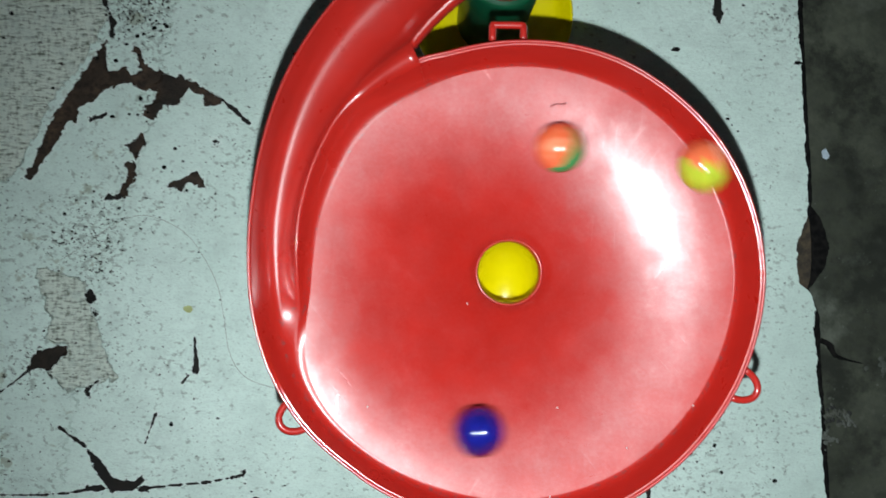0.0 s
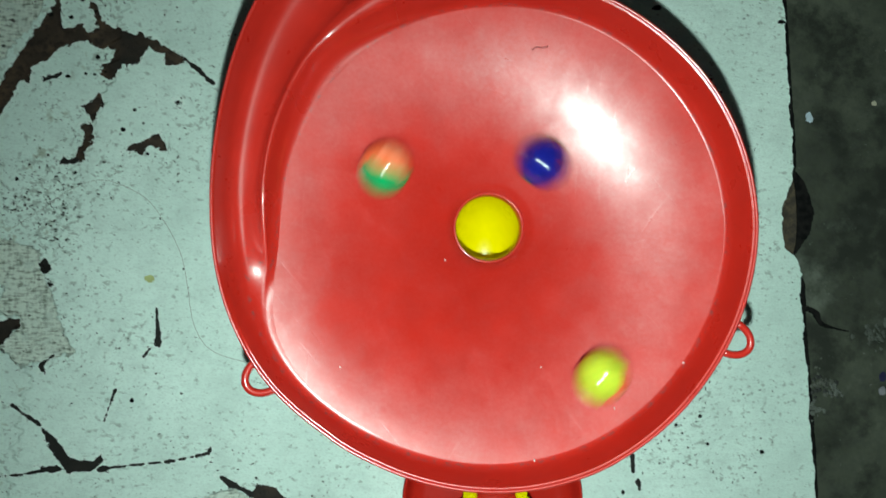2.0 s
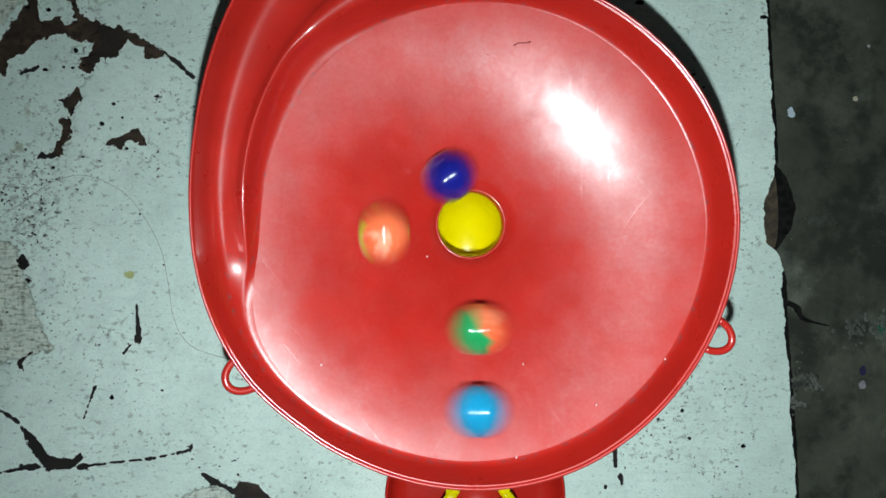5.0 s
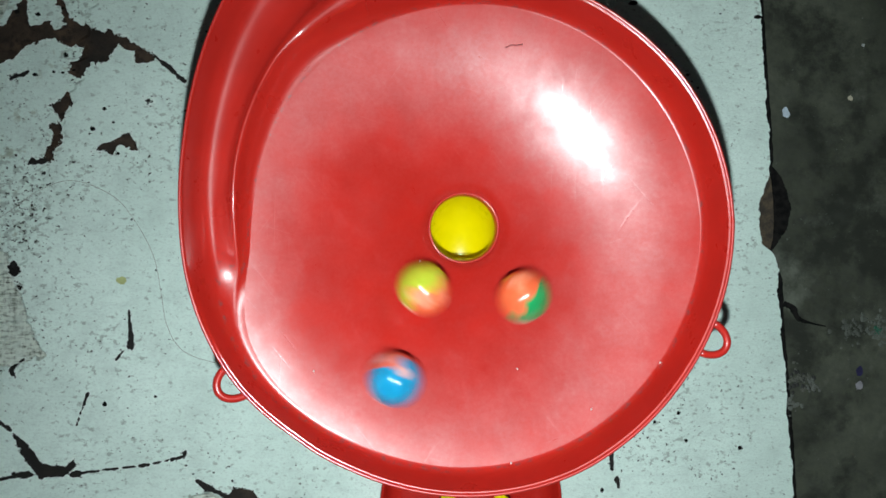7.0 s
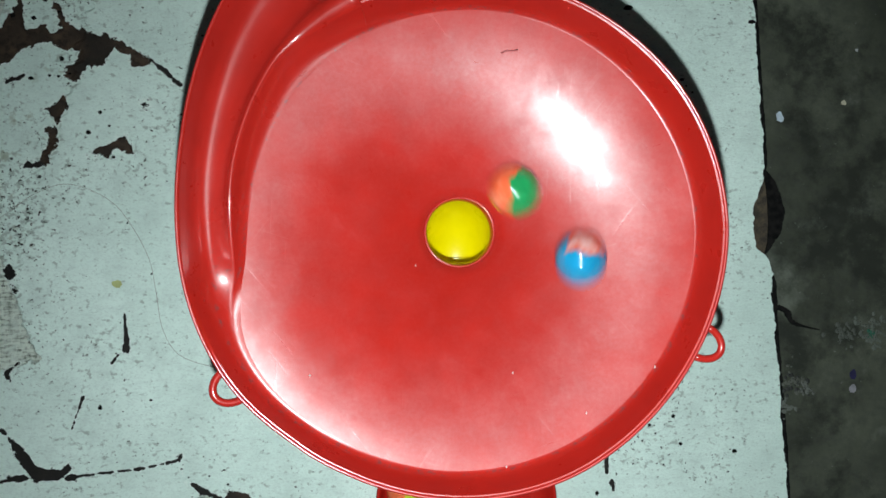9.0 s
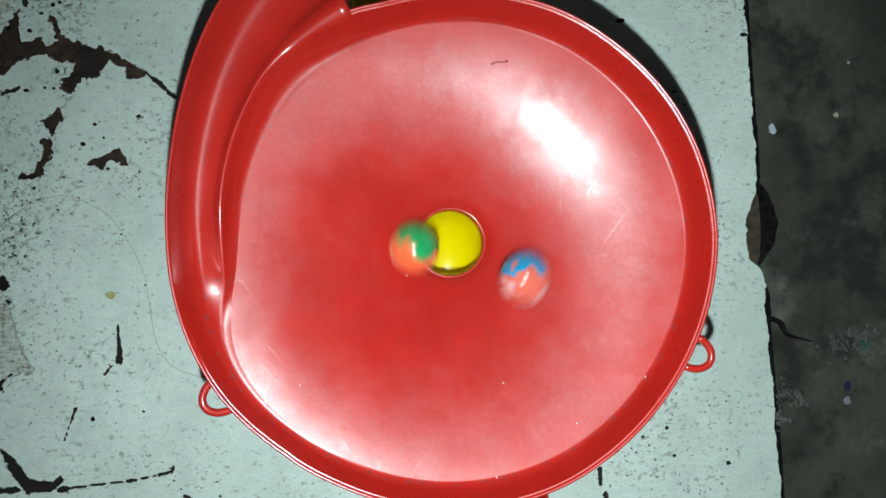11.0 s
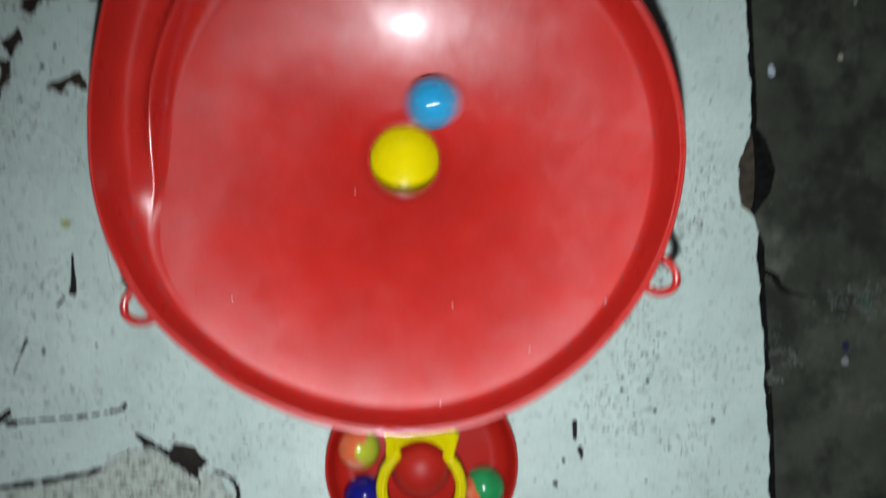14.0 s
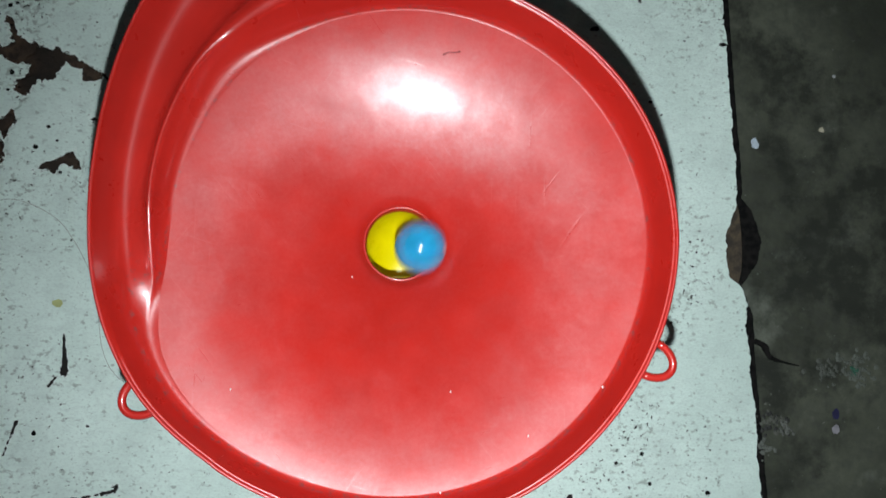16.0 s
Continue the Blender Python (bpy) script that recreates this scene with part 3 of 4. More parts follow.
def bowl_profile(deg):
    """Points (r, z) from the hole's edge to the rim, in metres."""
    DISH_R = dish_edge(deg)
    edge = dish_at(DISH_R, deg)
    inner = [(HOLE_R - 0.0003, -0.0050), (HOLE_R - 0.0002, -0.0030), (HOLE_R, -0.0022)]
    inner += [(r, dish_at(r, deg)) for r in [HOLE_R + 0.0004, *np.linspace(HOLE_R + 0.0010, HOLE_R + 0.005, 6), *np.linspace(HOLE_R + 0.007, DISH_R - 0.00015, 22), DISH_R]]
    ro = ease(OUTER if 116 <= deg <= 232 else RIM, deg) / 1000
    span = ro - DISH_R
    foot = ease([(0, 0.13), (180, 0.13), (196, 0.03), (232, 0.03), (262, 0.13), (360, 0.13)], deg % 360)
    plain_rows = [(DISH_R + (span - 0.0016) * u, edge + (RIM_H - edge) * cove(u, foot)) for u in (k / (COLUMNS + 11) for k in range(1, COLUMNS + 12))]
    plain_rows += lip(ro)
    if not 116 <= deg <= 232:
        return inner, plain_rows
    w = min(1.0, max(0.0, (203 - deg) / 34.0))
    w = w * w * (3 - 2 * w)
    ro, rc = ease(OUTER, deg) / 1000, max(ease(CREST, deg) / 1000, DISH_R + 0.0012)
    drop = 0.0066 * min(1.0, (deg - 116) / 16)
    top = edge + 0.2 * (rc - DISH_R)
    crest = top + max(RIM_H - drop - top, 0.004) * w
    # a flat wedge lies between the bowl's own edge and the chute's, and narrows to a ridge
    v = max(0.0, (139 - deg) / 23.0)
    ri = max(rc + 0.0008, ease(WEDGE, deg) / 1000 if deg < 147 else 0.0)
    rows = [(DISH_R + (rc - DISH_R) * u, edge + (crest - edge) * (u * (1 - w) + cove(u) * w)) for u in (k / 10 for k in range(1, 11))]
    rows.append((ri, crest + 0.0002 * v))
    span = ro - 0.0016 - ri
    flush = min(1.0, max(0.0, (deg - 150) / 50))
    low = edge + 0.0006 + 0.2 * (ri + span * 0.5 - DISH_R) * flush * flush + 0.0042 * min(1.0, max(0.0, (200 - deg) / 84))
    for k in range(1, COLUMNS + 1):
        u = k / (COLUMNS + 1)
        a = 2 * u - 1
        rise = 0.24 * a * a + 0.76 * a ** 4
        if a < 0:
            z = low + (crest - low) * (rise * w - a * (1 - w))
        else:
            z = low + (RIM_H - low) * (rise * w + (0.2 * a + 0.8 * a ** 2.2) * (1 - w))
        rows.append((ri + span * u, z))
    rows += lip(ro)
    s = min(1.0, max(0.0, (209 - deg) / 25.0))
    s = s * s * (3 - 2 * s)
    rows = [(a + (c - a) * s, b + (d - b) * s) for (a, b), (c, d) in zip(plain_rows, rows)]
    return inner, rows


def polar(deg, r, z):
    w = math.radians(deg)
    return (r * math.cos(w), r * math.sin(w), HOLE_Z + z)


toy = tagged(new("marble_run"), "red, yellow and green plastic marble run with a round funnel bowl", "toy")


def worn_at(deg, r, z):
    """How far rolling balls have dulled the wall: its foot, and the run-out of the channel."""
    foot = dish_edge(deg)
    reach = ease([(0, 0.0022), (180, 0.0022), (200, 0.0042), (236, 0.0042), (270, 0.0024), (360, 0.0022)], deg)
    w = max(0.0, 1.0 - max(z - dish_at(foot, deg), r - foot) / reach)
    if 172 < deg < 240:
        fade = min(1.0, max(0.0, (deg - 176) / 20)) * min(1.0, max(0.0, (240 - deg) / 20))
        inside = min(1.0, max(0.0, (0.0885 - r) / 0.004))
        w = max(w, fade * inside * min(1.0, max(0.0, 1.6 - (z - dish_at(foot, deg)) / 0.0034)))
    return min(w, 1.0)


def dull(ob, whole=False):
    values = []
    for v in ob.data.vertices:
        r, deg = math.hypot(v.co.x, v.co.y), math.degrees(math.atan2(v.co.y, v.co.x)) % 360
        values.append(1.0 if whole else worn_at(deg, r, v.co.z - HOLE_Z))
    ob.data.attributes.new("worn", "FLOAT", "POINT").data.foreach_set("value", values)


def build_bowl():
    # the dish, round and worn
    bm = bmesh.new()
    rings = [[polar(d, r, z) for r, z in bowl_profile(d)[0]] for d in range(0, 360, 2)]
    grid(bm, rings + [rings[0]])
    dish = part("dish", solid(bm, 0.0016), red_bowl, toy, "hazy scuffed red dish sloping to a hole")
    dull(dish, True)
    # the wall and rim: plain on one side, with the run-in channel on the other
    bm = bmesh.new()
    rings = []
    for k in range(123):
        d = 232 + 244 * k / 122
        inner, rows = bowl_profile(115.9 if k == 122 else 232.1 if k == 0 else d % 360)
        rings.append([polar(d, *inner[-1])] + [polar(d, r, z) for r, z in rows])
    grid(bm, rings)
    dull(part("rim_wall", bm, red_bowl, dish))
    bm = bmesh.new()
    rings = []
    for k in range(59):
        d = 116 + 2 * k
        inner, rows = bowl_profile(d)
        rings.append([polar(d, *inner[-1])] + [polar(d, r, z) for r, z in rows])
    grid(bm, rings)
    # from the bowl the channel climbs on towards the top of the post
    start = [Vector(p) for p in rings[0][11:]]
    slide = [start]
    inside, outside = [(0, -0.0418), (0.25, -0.0330), (0.5, -0.0235), (0.75, -0.0125), (1, 0.0)], [(0, 0.0795), (0.25, 0.0877), (0.5, 0.0955), (0.75, 0.1035), (1, 0.112)]
    first, last = start[0].xy, start[-4].xy
    for k in range(29):
        u = k / 28
        a = Vector((ease(inside, u), ease(outside, u))) * 0.976
        b = Vector((ease([(0, -0.0525), (0.25, -0.0470), (0.5, -0.0390), (0.75, -0.0285), (1, -0.014)], u), ease([(0, 0.1083), (0.25, 0.1172), (0.5, 0.1265), (0.75, 0.1358), (1, 0.145)], u))) * 0.969
        if k == 0:
            gap_a, gap_b = first - a, last - b
        fade = (1 - u) ** 3
        a, b = a + gap_a * fade, b + gap_b * fade
        lift, ring = 0.004 * u + 0.005 * u * u, []
        for q in start:
            p = a.lerp(b, (q.xy - first).length / (last - first).length)
            ring.append((p.x, p.y, q.z + lift))
        if k:
            slide.append(ring)
    grid(bm, slide)
    grid(bm, [rings[0][10:12], [(x, y, z - 0.012) for x, y, z in rings[0][10:12]]])
    grid(bm, [[(x, y, z) for x, y, z in (ring[0] for ring in slide)], [(ring[0][0] + 0.0004, ring[0][1] - 0.0004, ring[0][2] - 0.012) for ring in slide]])
    dull(part("channel_wall", bm, red_bowl, dish, "glossy red marble chute along the bowl's edge"))
    return dish


def loop(centre, turn, wide, deep, square):
    pts = []
    for k in range(17):
        w = math.pi * k / 16
        x, y = wide * math.cos(w), deep * math.sin(w)
        if square:
            x, y = wide * max(-1, min(1, 1.5 * math.cos(w))), deep * min(1, 1.7 * math.sin(w))
        pts.append(Matrix.Rotation(turn, 3, "Z") @ Vector((x, y, 0)) + Vector(centre))
    return tube(pts, 0.0013, 8)


dish = build_bowl()
part("eyelet", loop((-0.0042, 0.0799, 0.1205), 0.0, 0.0054, 0.0058, True), red_gloss, dish)
part("eyelet", loop((0.0761, -0.0377, 0.1205), math.radians(-27 - 90), 0.0053, 0.0075, False), red_gloss, dish)
part("eyelet", loop((-0.0746, -0.0490, 0.1205), math.radians(213 - 90), 0.0054, 0.0075, False), red_gloss, dish)

dust = plain("pale_dust", (0.75, 0.62, 0.60))
for x, y, size in ((-73.5, 6.9, 0.35), (-66.0, 36.5, 0.35), (16.1, -48.8, 0.3), (63.4, -46.8, 0.4), (-16.1, -11.9, 0.3), (12.6, -79.0, 0.35), (40, -62, 0.3), (-52, -48, 0.3)):
    r = math.hypot(x, y) / 1000
    bm = bmesh.new()
    bmesh.ops.create_icosphere(bm, subdivisions=1, radius=size / 1000, matrix=Matrix.Translation((x / 1000, y / 1000, HOLE_Z + dish_z(r) + 0.0002)) @ Matrix.Diagonal((1, 1.5, 0.4, 1)))
    part("dust_speck", bm, dust, dish)
part("hole_lip", tube([(0.0124 * math.cos(w), 0.0124 * math.sin(w), HOLE_Z - 0.0008) for w in (2 * math.pi * k / 56 for k in range(56))], 0.0004, 8, True), red_gloss, dish)
part("scratch", tube([(x / 1000, y / 1000, HOLE_Z + dish_z(math.hypot(x, y) / 1000) + 0.0001) for x, y in ((12.6, 60.0), (14.5, 60.9), (16.5, 60.7), (18.3, 61.2))], 0.00026, 6, flat=0.4), plain("dark_scratch", (0.40, 0.07, 0.07)), dish)
HAIR = [(-205, 4), (-191.7, 12.8), (-179.8, 21.5), (-165.3, 25.8), (-148.2, 19.0), (-138.4, 7.7), (-130.5, -7.5), (-127.3, -22.6), (-124.8, -37.7), (-119.8, -47.8), (-112.4, -53.0), (-100.0, -56.6)]
hair_line = [tuple(ease([(k, p[axis]) for k, p in enumerate(HAIR)], n / 8) / 1000 for axis in (0, 1)) + (0.0012,) for n in range(8 * (len(HAIR) - 1) + 1)]
hair = tagged(part("hair", tube(hair_line, 0.00010, 5), plain("hair_brown", (0.26, 0.25, 0.20)), None), "fine brown hair lying curved on the white board", "hair")

# the post behind the bowl, on its own round foot
POST = (-0.001, 0.122)
foot = part("foot", lathe([(0.0, 0.004), (0.020, 0.004), (0.030, 0.005), (0.034, 0.008), (0.0365, 0.014), (0.0375, 0.0145), (0.038, 0.013), (0.0365, 0.003), (0.034, 0.0), (0.0, 0.0)], (*POST, 0)), yellow_plastic, toy, "round yellow plastic foot")
part("post", lathe([(0.0, 0.004), (0.0165, 0.004), (0.0165, 0.074), (0.0155, 0.076), (0.0, 0.076)], (*POST, 0)), green_plastic, foot, "dark green plastic tube")
part("post", lathe([(0.0, 0.074), (0.0135, 0.074), (0.0145, 0.078), (0.0145, 0.146), (0.0135, 0.148), (0.0, 0.148)], (*POST, 0)), red_gloss, foot, "red plastic tube")

# under the hole: a yellow elbow and its chute to the catching dish
part("post", lathe([(0.0, 0.0), (0.018, 0.0), (0.018, 0.003), (0.011, 0.006), (0.011, 0.054), (0.0, 0.054)], (0, 0.002, 0), 40), red_gloss, toy)
DISH, BORE, BEND, ELBOW_TOP = (0.010, -0.117), 0.0121, 0.0112, 0.0838
ELBOW_Z = ELBOW_TOP - BEND - BORE


def build_chute():
    """An open half tube that runs down from the elbow."""
    bm = bmesh.new()
    rings = []
    for k in range(19):
        u = k / 18
        x0, y, zlow, r = 0.0085 * u, -BEND - (0.092 - BEND) * u, ELBOW_Z - 0.033 * u ** 1.3, BORE + 0.0015 * min(1.0, 4 * u)
        rings.append([(x0 - r * math.cos(a), y, zlow + r - r * math.sin(a)) for a in (math.pi * j / 16 for j in range(17))])
    grid(bm, rings)
    return solid(bm, 0.0013)


def build_elbow():
    """A pipe with a wall of a millimetre that turns from the hole's axis into the chute."""
    bm = bmesh.new()
    rings = []
    for bore in (BORE, BORE + 0.0010):
        shell = []
        for k in range(25):
            w = math.pi / 2 * k / 24
            ring = []
            for j in range(40):
                a = 2 * math.pi * j / 40
                out = max(BEND + bore * math.sin(a), 0.0003)
                ring.append((bore * math.cos(a), -BEND + out * math.cos(w), ELBOW_TOP - out * math.sin(w)))
            shell.append(ring)
        rings.append(shell)
    grid(bm, rings[0][::-1] + rings[1], True)
    return bm


chute = part("chute", build_chute(), yellow_plastic, toy, "bright yellow plastic elbow and chute")
part("elbow", build_elbow(), yellow_plastic, chute)
ring_pts = [(0.0095 + 0.0158 * math.sin(w) * (1 if abs(w) > 0.9 else 1.0), -0.1225 - 0.0158 * math.cos(w), 0.031) for w in (math.radians(a) for a in range(-140, 141, 10))]
ring_pts = [(-0.0040, -0.100, 0.034)] + ring_pts + [(0.0220, -0.100, 0.034)]
part("ring", tube(ring_pts, 0.0023, 12, flat=0.75), yellow_plastic, chute)
part("ring_ridge", tube([(x + 0.0004 * math.copysign(1, 0.0095 - x), y, z + 0.0014) for x, y, z in ring_pts[1:-1]], 0.0009, 8), yellow_plastic, chute)
bm = bmesh.new()
rings = []
for k in range(21):
    x = -0.0048 + 0.0268 * k / 20
    d = x - 0.0088
    low = -0.1165 + math.sqrt(max(0.0128 ** 2 - d * d, 0.0)) if abs(d) < 0.0112 else -0.1165 + 0.0062
    hump = 0.0022 * (abs(d) / 0.0134) ** 2
    rings.append([(x, -0.0930, 0.0375 + hump), (x, low, 0.0322 + hump), (x, low, 0.0300 + hump), (x, -0.0930, 0.0352 + hump)])
vs = grid(bm, rings, True)
bm.faces.new(vs[0])
bm.faces.new(vs[-1][::-1])
part("bridge", bm, yellow_plastic, chute, smooth=False)
catcher = part("catching_dish", lathe([(0.0, 0.0085), (0.010, 0.0080), (0.029, 0.0038), (0.0345, 0.0045), (0.0375, 0.0085), (0.0388, 0.0150), (0.0396, 0.0155), (0.0402, 0.0145), (0.0390, 0.004), (0.036, 0.0), (0.0, 0.0)], (*DISH, 0)), red_clean, toy, "round red plastic dish that catches the balls")
part("peg", lathe([(0.0122, 0.003), (0.0122, 0.022), (0.0117, 0.0262), (0.0104, 0.0298), (0.0082, 0.0327), (0.0050, 0.0348), (0.0022, 0.0356), (0.0, 0.0358)], (0.0092, -0.1160, 0), 40), red_matt, catcher, "domed red peg in the middle of the dish")

# ---- the balls ----
BALL = 0.0089
paints = {
    "og": ball_paint("orange_green", (0.025, 0.34, 0.105), (0.90, 0.16, 0.060), (0.93, 0.30, 0.16)),
    "oy": ball_paint("orange_lime", (0.56, 0.62, 0.045), (0.92, 0.18, 0.070), (0.94, 0.38, 0.24)),
    "navy": ball_paint("navy", (0.010, 0.012, 0.22), (0.020, 0.012, 0.17), (0.10, 0.012, 0.08), 80, 0.6),
    # red and pale cap paints the dish and glints seen in its clear side
    "sky": ball_paint("sky_blue", (0.018, 0.31, 0.56), (0.74, 0.15, 0.10), (0.72, 0.40, 0.37), 110, 0.5, 0.42),
}


def build_ball(paint, label):
    bm = bmesh.new()
    bmesh.ops.create_uvsphere(bm, u_segments=40, v_segments=24, radius=BALL)
    return tagged(finish("bouncy_ball", bm, paint), label, "ball", "balls in the marble run")


balls = {
    "og": build_ball(paints["og"], "orange and green bouncy ball rolling in the bowl"),
    "oy": build_ball(paints["oy"], "orange and lime bouncy ball rolling in the bowl"),
    "navy": build_ball(paints["navy"], "dark navy blue bouncy ball rolling in the bowl"),
    "sky": build_ball(paints["sky"], "clear sky blue bouncy ball, its see-through red painted on"),
}

# the torch beside the lens, never in view, which lights the place
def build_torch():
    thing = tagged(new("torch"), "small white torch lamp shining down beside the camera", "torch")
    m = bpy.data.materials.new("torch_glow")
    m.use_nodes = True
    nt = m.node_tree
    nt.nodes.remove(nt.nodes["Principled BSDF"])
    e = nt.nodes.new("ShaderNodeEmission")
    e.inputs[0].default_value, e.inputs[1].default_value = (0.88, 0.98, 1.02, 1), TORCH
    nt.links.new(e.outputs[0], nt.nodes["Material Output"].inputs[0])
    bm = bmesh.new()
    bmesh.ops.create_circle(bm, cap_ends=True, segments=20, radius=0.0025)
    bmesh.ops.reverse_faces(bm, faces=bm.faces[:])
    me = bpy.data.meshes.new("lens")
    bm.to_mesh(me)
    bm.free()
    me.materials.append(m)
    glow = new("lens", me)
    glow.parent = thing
    # unseen tube added to cut the beam, so light falls off towards the corners
    part("beam_hood", lathe([(0.0036, 0.0004), (0.0036, -0.0035), (0.0046, -0.0035), (0.0046, 0.004), (0.0, 0.004), (0.0, 0.0004)], (0, 0, 0), 24), plain("black_hood", (0.02, 0.02, 0.02)), thing)
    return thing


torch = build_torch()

# ---- what moves ----
# radius in millimetres and angle in degrees round the hole, ten a second
OG1 = [45.3, 71, 39.3, 100, 43, 140, 45.7, 175, 47, 222, 54.5, 255, 46.8, 286, 46, 312, 43.3, 347, 38.5, 389, 40.8, 451, 33.3, 502, 37.3, 547, 42.8, 583, 43.4, 608, 46.7, 638, 40.5, 676, 32.3, 731, 29.6, 786, 32.2, 839, 40.2, 874, 34.4, 915, 34.4, 961, 34.6, 1012, 34.3, 1058, 35.6, 1099, 28.4, 1137, 26.7, 1193, 27.6, 1251, 32.7, 1308, 36.1, 1353, 31.9, 1397, 27, 1444, 26, 1487, 26, 1541, 31.2, 1604, 26.4, 1671, 25.8, 1729, 28.2, 1775, 28, 1815, 28.1, 1863, 25.7, 1921, 33.6, 1994]
OG2 = [31.5, 2050, 29.1, 2086, 23.5, 2141, 20.6, 2216, 24.7, 2284, 20.6, 2345, 21.3, 2420, 28.1, 2467, 27, 2500, 21.4, 2548, 22.5, 2617, 24.8, 2687, 27.4, 2741, 25.6, 2795, 25.4, 2838, 24.3, 2884, 20.5, 2950, 25.3, 3039, 25.7, 3100, 26.8, 3142, 23.2, 3180, 21.5, 3244, 23.2, 3316, 19.8, 3389, 19.8, 3462, 20.1, 3529, 20, 3586, 20.7, 3637, 17.3, 3701, 16.1, 3784, 20.4, 3865, 19.5, 3926, 18.3, 3990, 15.8, 4052, 16, 4120, 14.8, 4196, 16.4, 4282, 18.2, 4355, 14.1, 4425, 13.4, 4495]
OY1 = [74, 30, 66, 51, 62, 87, 59, 123, 60, 172, 71, 208, 66.4, 239, 62.9, 263, 63.7, 292, 67.4, 319, 69, 350, 55.3, 380, 45.4, 419, 42.2, 461, 46.6, 495, 60.4, 529, 57, 561, 60.4, 593, 58.4, 620, 56.9, 643, 59.2, 664, 48, 695, 42.1, 735, 37.9, 787, 39.6, 833, 47.1, 873, 42.4, 903, 44.5, 938, 46.3, 973, 46.6, 1012, 47.3, 1045, 37, 1081, 31, 1126, 31.5, 1171, 34.1, 1220, 43, 1265, 43.7, 1310, 44.7, 1343, 42.6, 1370, 38.2, 1398, 35.6, 1438, 30.4, 1494, 34, 1563]
OY2 = [22.5, 1592, 21.9, 1640, 23.7, 1699, 23.2, 1762, 20.8, 1831, 16.1, 1908, 18.6, 1984, 24.2, 2034, 20.3, 2080, 16.6, 2140, 8, 2209]
NA1 = [54.6, -103, 48.2, -77, 45.8, -49, 38.8, -10, 30.7, 54, 36.3, 115, 37.5, 155, 40.7, 184, 40.9, 214, 38.6, 255, 38.7, 309, 35.1, 356, 33.3, 399, 29.8, 440, 27.2, 487, 31.2, 545, 34.1, 597, 38.6, 639, 36.2, 674, 28.4, 718, 25.9, 772, 26.3, 831, 30.4, 880, 30.2, 929, 28.6, 981, 30.5, 1031, 29.2, 1071, 28.5, 1114, 24.5, 1172, 24, 1254, 32.2, 1313, 32.9, 1353, 29.2, 1388, 23.9, 1431, 22.4, 1500, 28.4, 1564, 25.2, 1623, 22.9, 1686, 24.3, 1742, 25.2, 1779, 22.5, 1826, 14.6, 1904, 23.2, 2015]
SK1 = [92.7, 139, 78, 163, 71, 201, 69.8, 246, 70.6, 292, 75, 331, 66.6, 367, 63.9, 402, 62.9, 432, 61.9, 467, 67.7, 510, 63.2, 558, 66.3, 593, 64.9, 620, 65.6, 644, 70.9, 670, 67, 699, 66.2, 731]
SK2 = [49.7, 688, 46.3, 714, 42.7, 754, 36.9, 808, 40.1, 868, 45.2, 908, 49.3, 938, 54.2, 963, 46.7, 988, 42.6, 1020, 38.8, 1064, 37.3, 1121, 42, 1168, 36.2, 1208, 36.8, 1242, 38, 1283, 41.4, 1326, 44.4, 1367, 39, 1405, 33.2, 1444, 29.4, 1484, 31.4, 1540, 38.6, 1595, 38.1, 1645, 38.2, 1684, 38.1, 1721, 39, 1755, 38.4, 1785, 31.2, 1827, 26.2, 1891, 30.1, 1963, 34.7, 2009, 37.8, 2041, 33.4, 2073, 28.8, 2120, 28, 2178, 28.8, 2241, 30.1, 2298, 27.2, 2352, 27.2, 2402]
SK3 = [22, 2510, 21.4, 2595, 24.1, 2658, 20.2, 2719, 20.9, 2782, 22, 2828, 21.3, 2881, 20.1, 2957, 20.8, 3045, 23.7, 3109, 20.4, 3167, 20.1, 3223, 21.5, 3289, 20.8, 3362, 18.1, 3446, 20.6, 3521, 18.9, 3590, 17.3, 3662, 16.6, 3723, 19.3, 3794, 17.2, 3881, 17.2, 3959, 16.8, 4035, 14, 4112, 15.9, 4176, 16.6, 4237, 15, 4316, 15.8, 4424, 14.4, 4510, 13.7, 4585, 14.3, 4648, 14.2, 4718, 13.8, 4823, 13.7, 4929, 12.2, 5010, 9.8, 5135, 8.8, 5273, 6.8, 5388]


def pairs(first, numbers, turns):
    return [(first + k / 10, numbers[2 * k], numbers[2 * k + 1] + 360 * turns) for k in range(len(numbers) // 2)]


def surface(r):
    r = min(max(r, HOLE_R - 0.002), 0.0765)
    z = HOLE_Z + dish_z(r) + 1.044 * BALL
    return z - (0.004 if r < HOLE_R else 0.0) * (HOLE_R - r) / 0.002


def orbit(track, t):
    r = ease([(a, b) for a, b, c in track], t) / 1000
    w = math.radians(ease([(a, c) for a, b, c in track], t))
    # orbits widened, more towards the south, to fit the balls to the camera's view
    r += (0.0015 + 0.0011 * max(0.0, -math.sin(w))) * min(1.0, max(0.0, (r - 0.012) / 0.006)) * min(1.0, max(0.0, (0.078 - r) / 0.012))
    return Vector((r * math.cos(w), r * math.sin(w), surface(r)))


def along(points, t):
    return Vector([ease([(p[0], p[k]) for p in points], t) for k in (1, 2, 3)])


def facing(angle, near):
    """A direction as seen from above: its angle round, and how far it points up."""
    w, flat = math.radians(angle), math.sqrt(1 - near * near)
    return Vector((flat * math.cos(w), flat * math.sin(w), near))


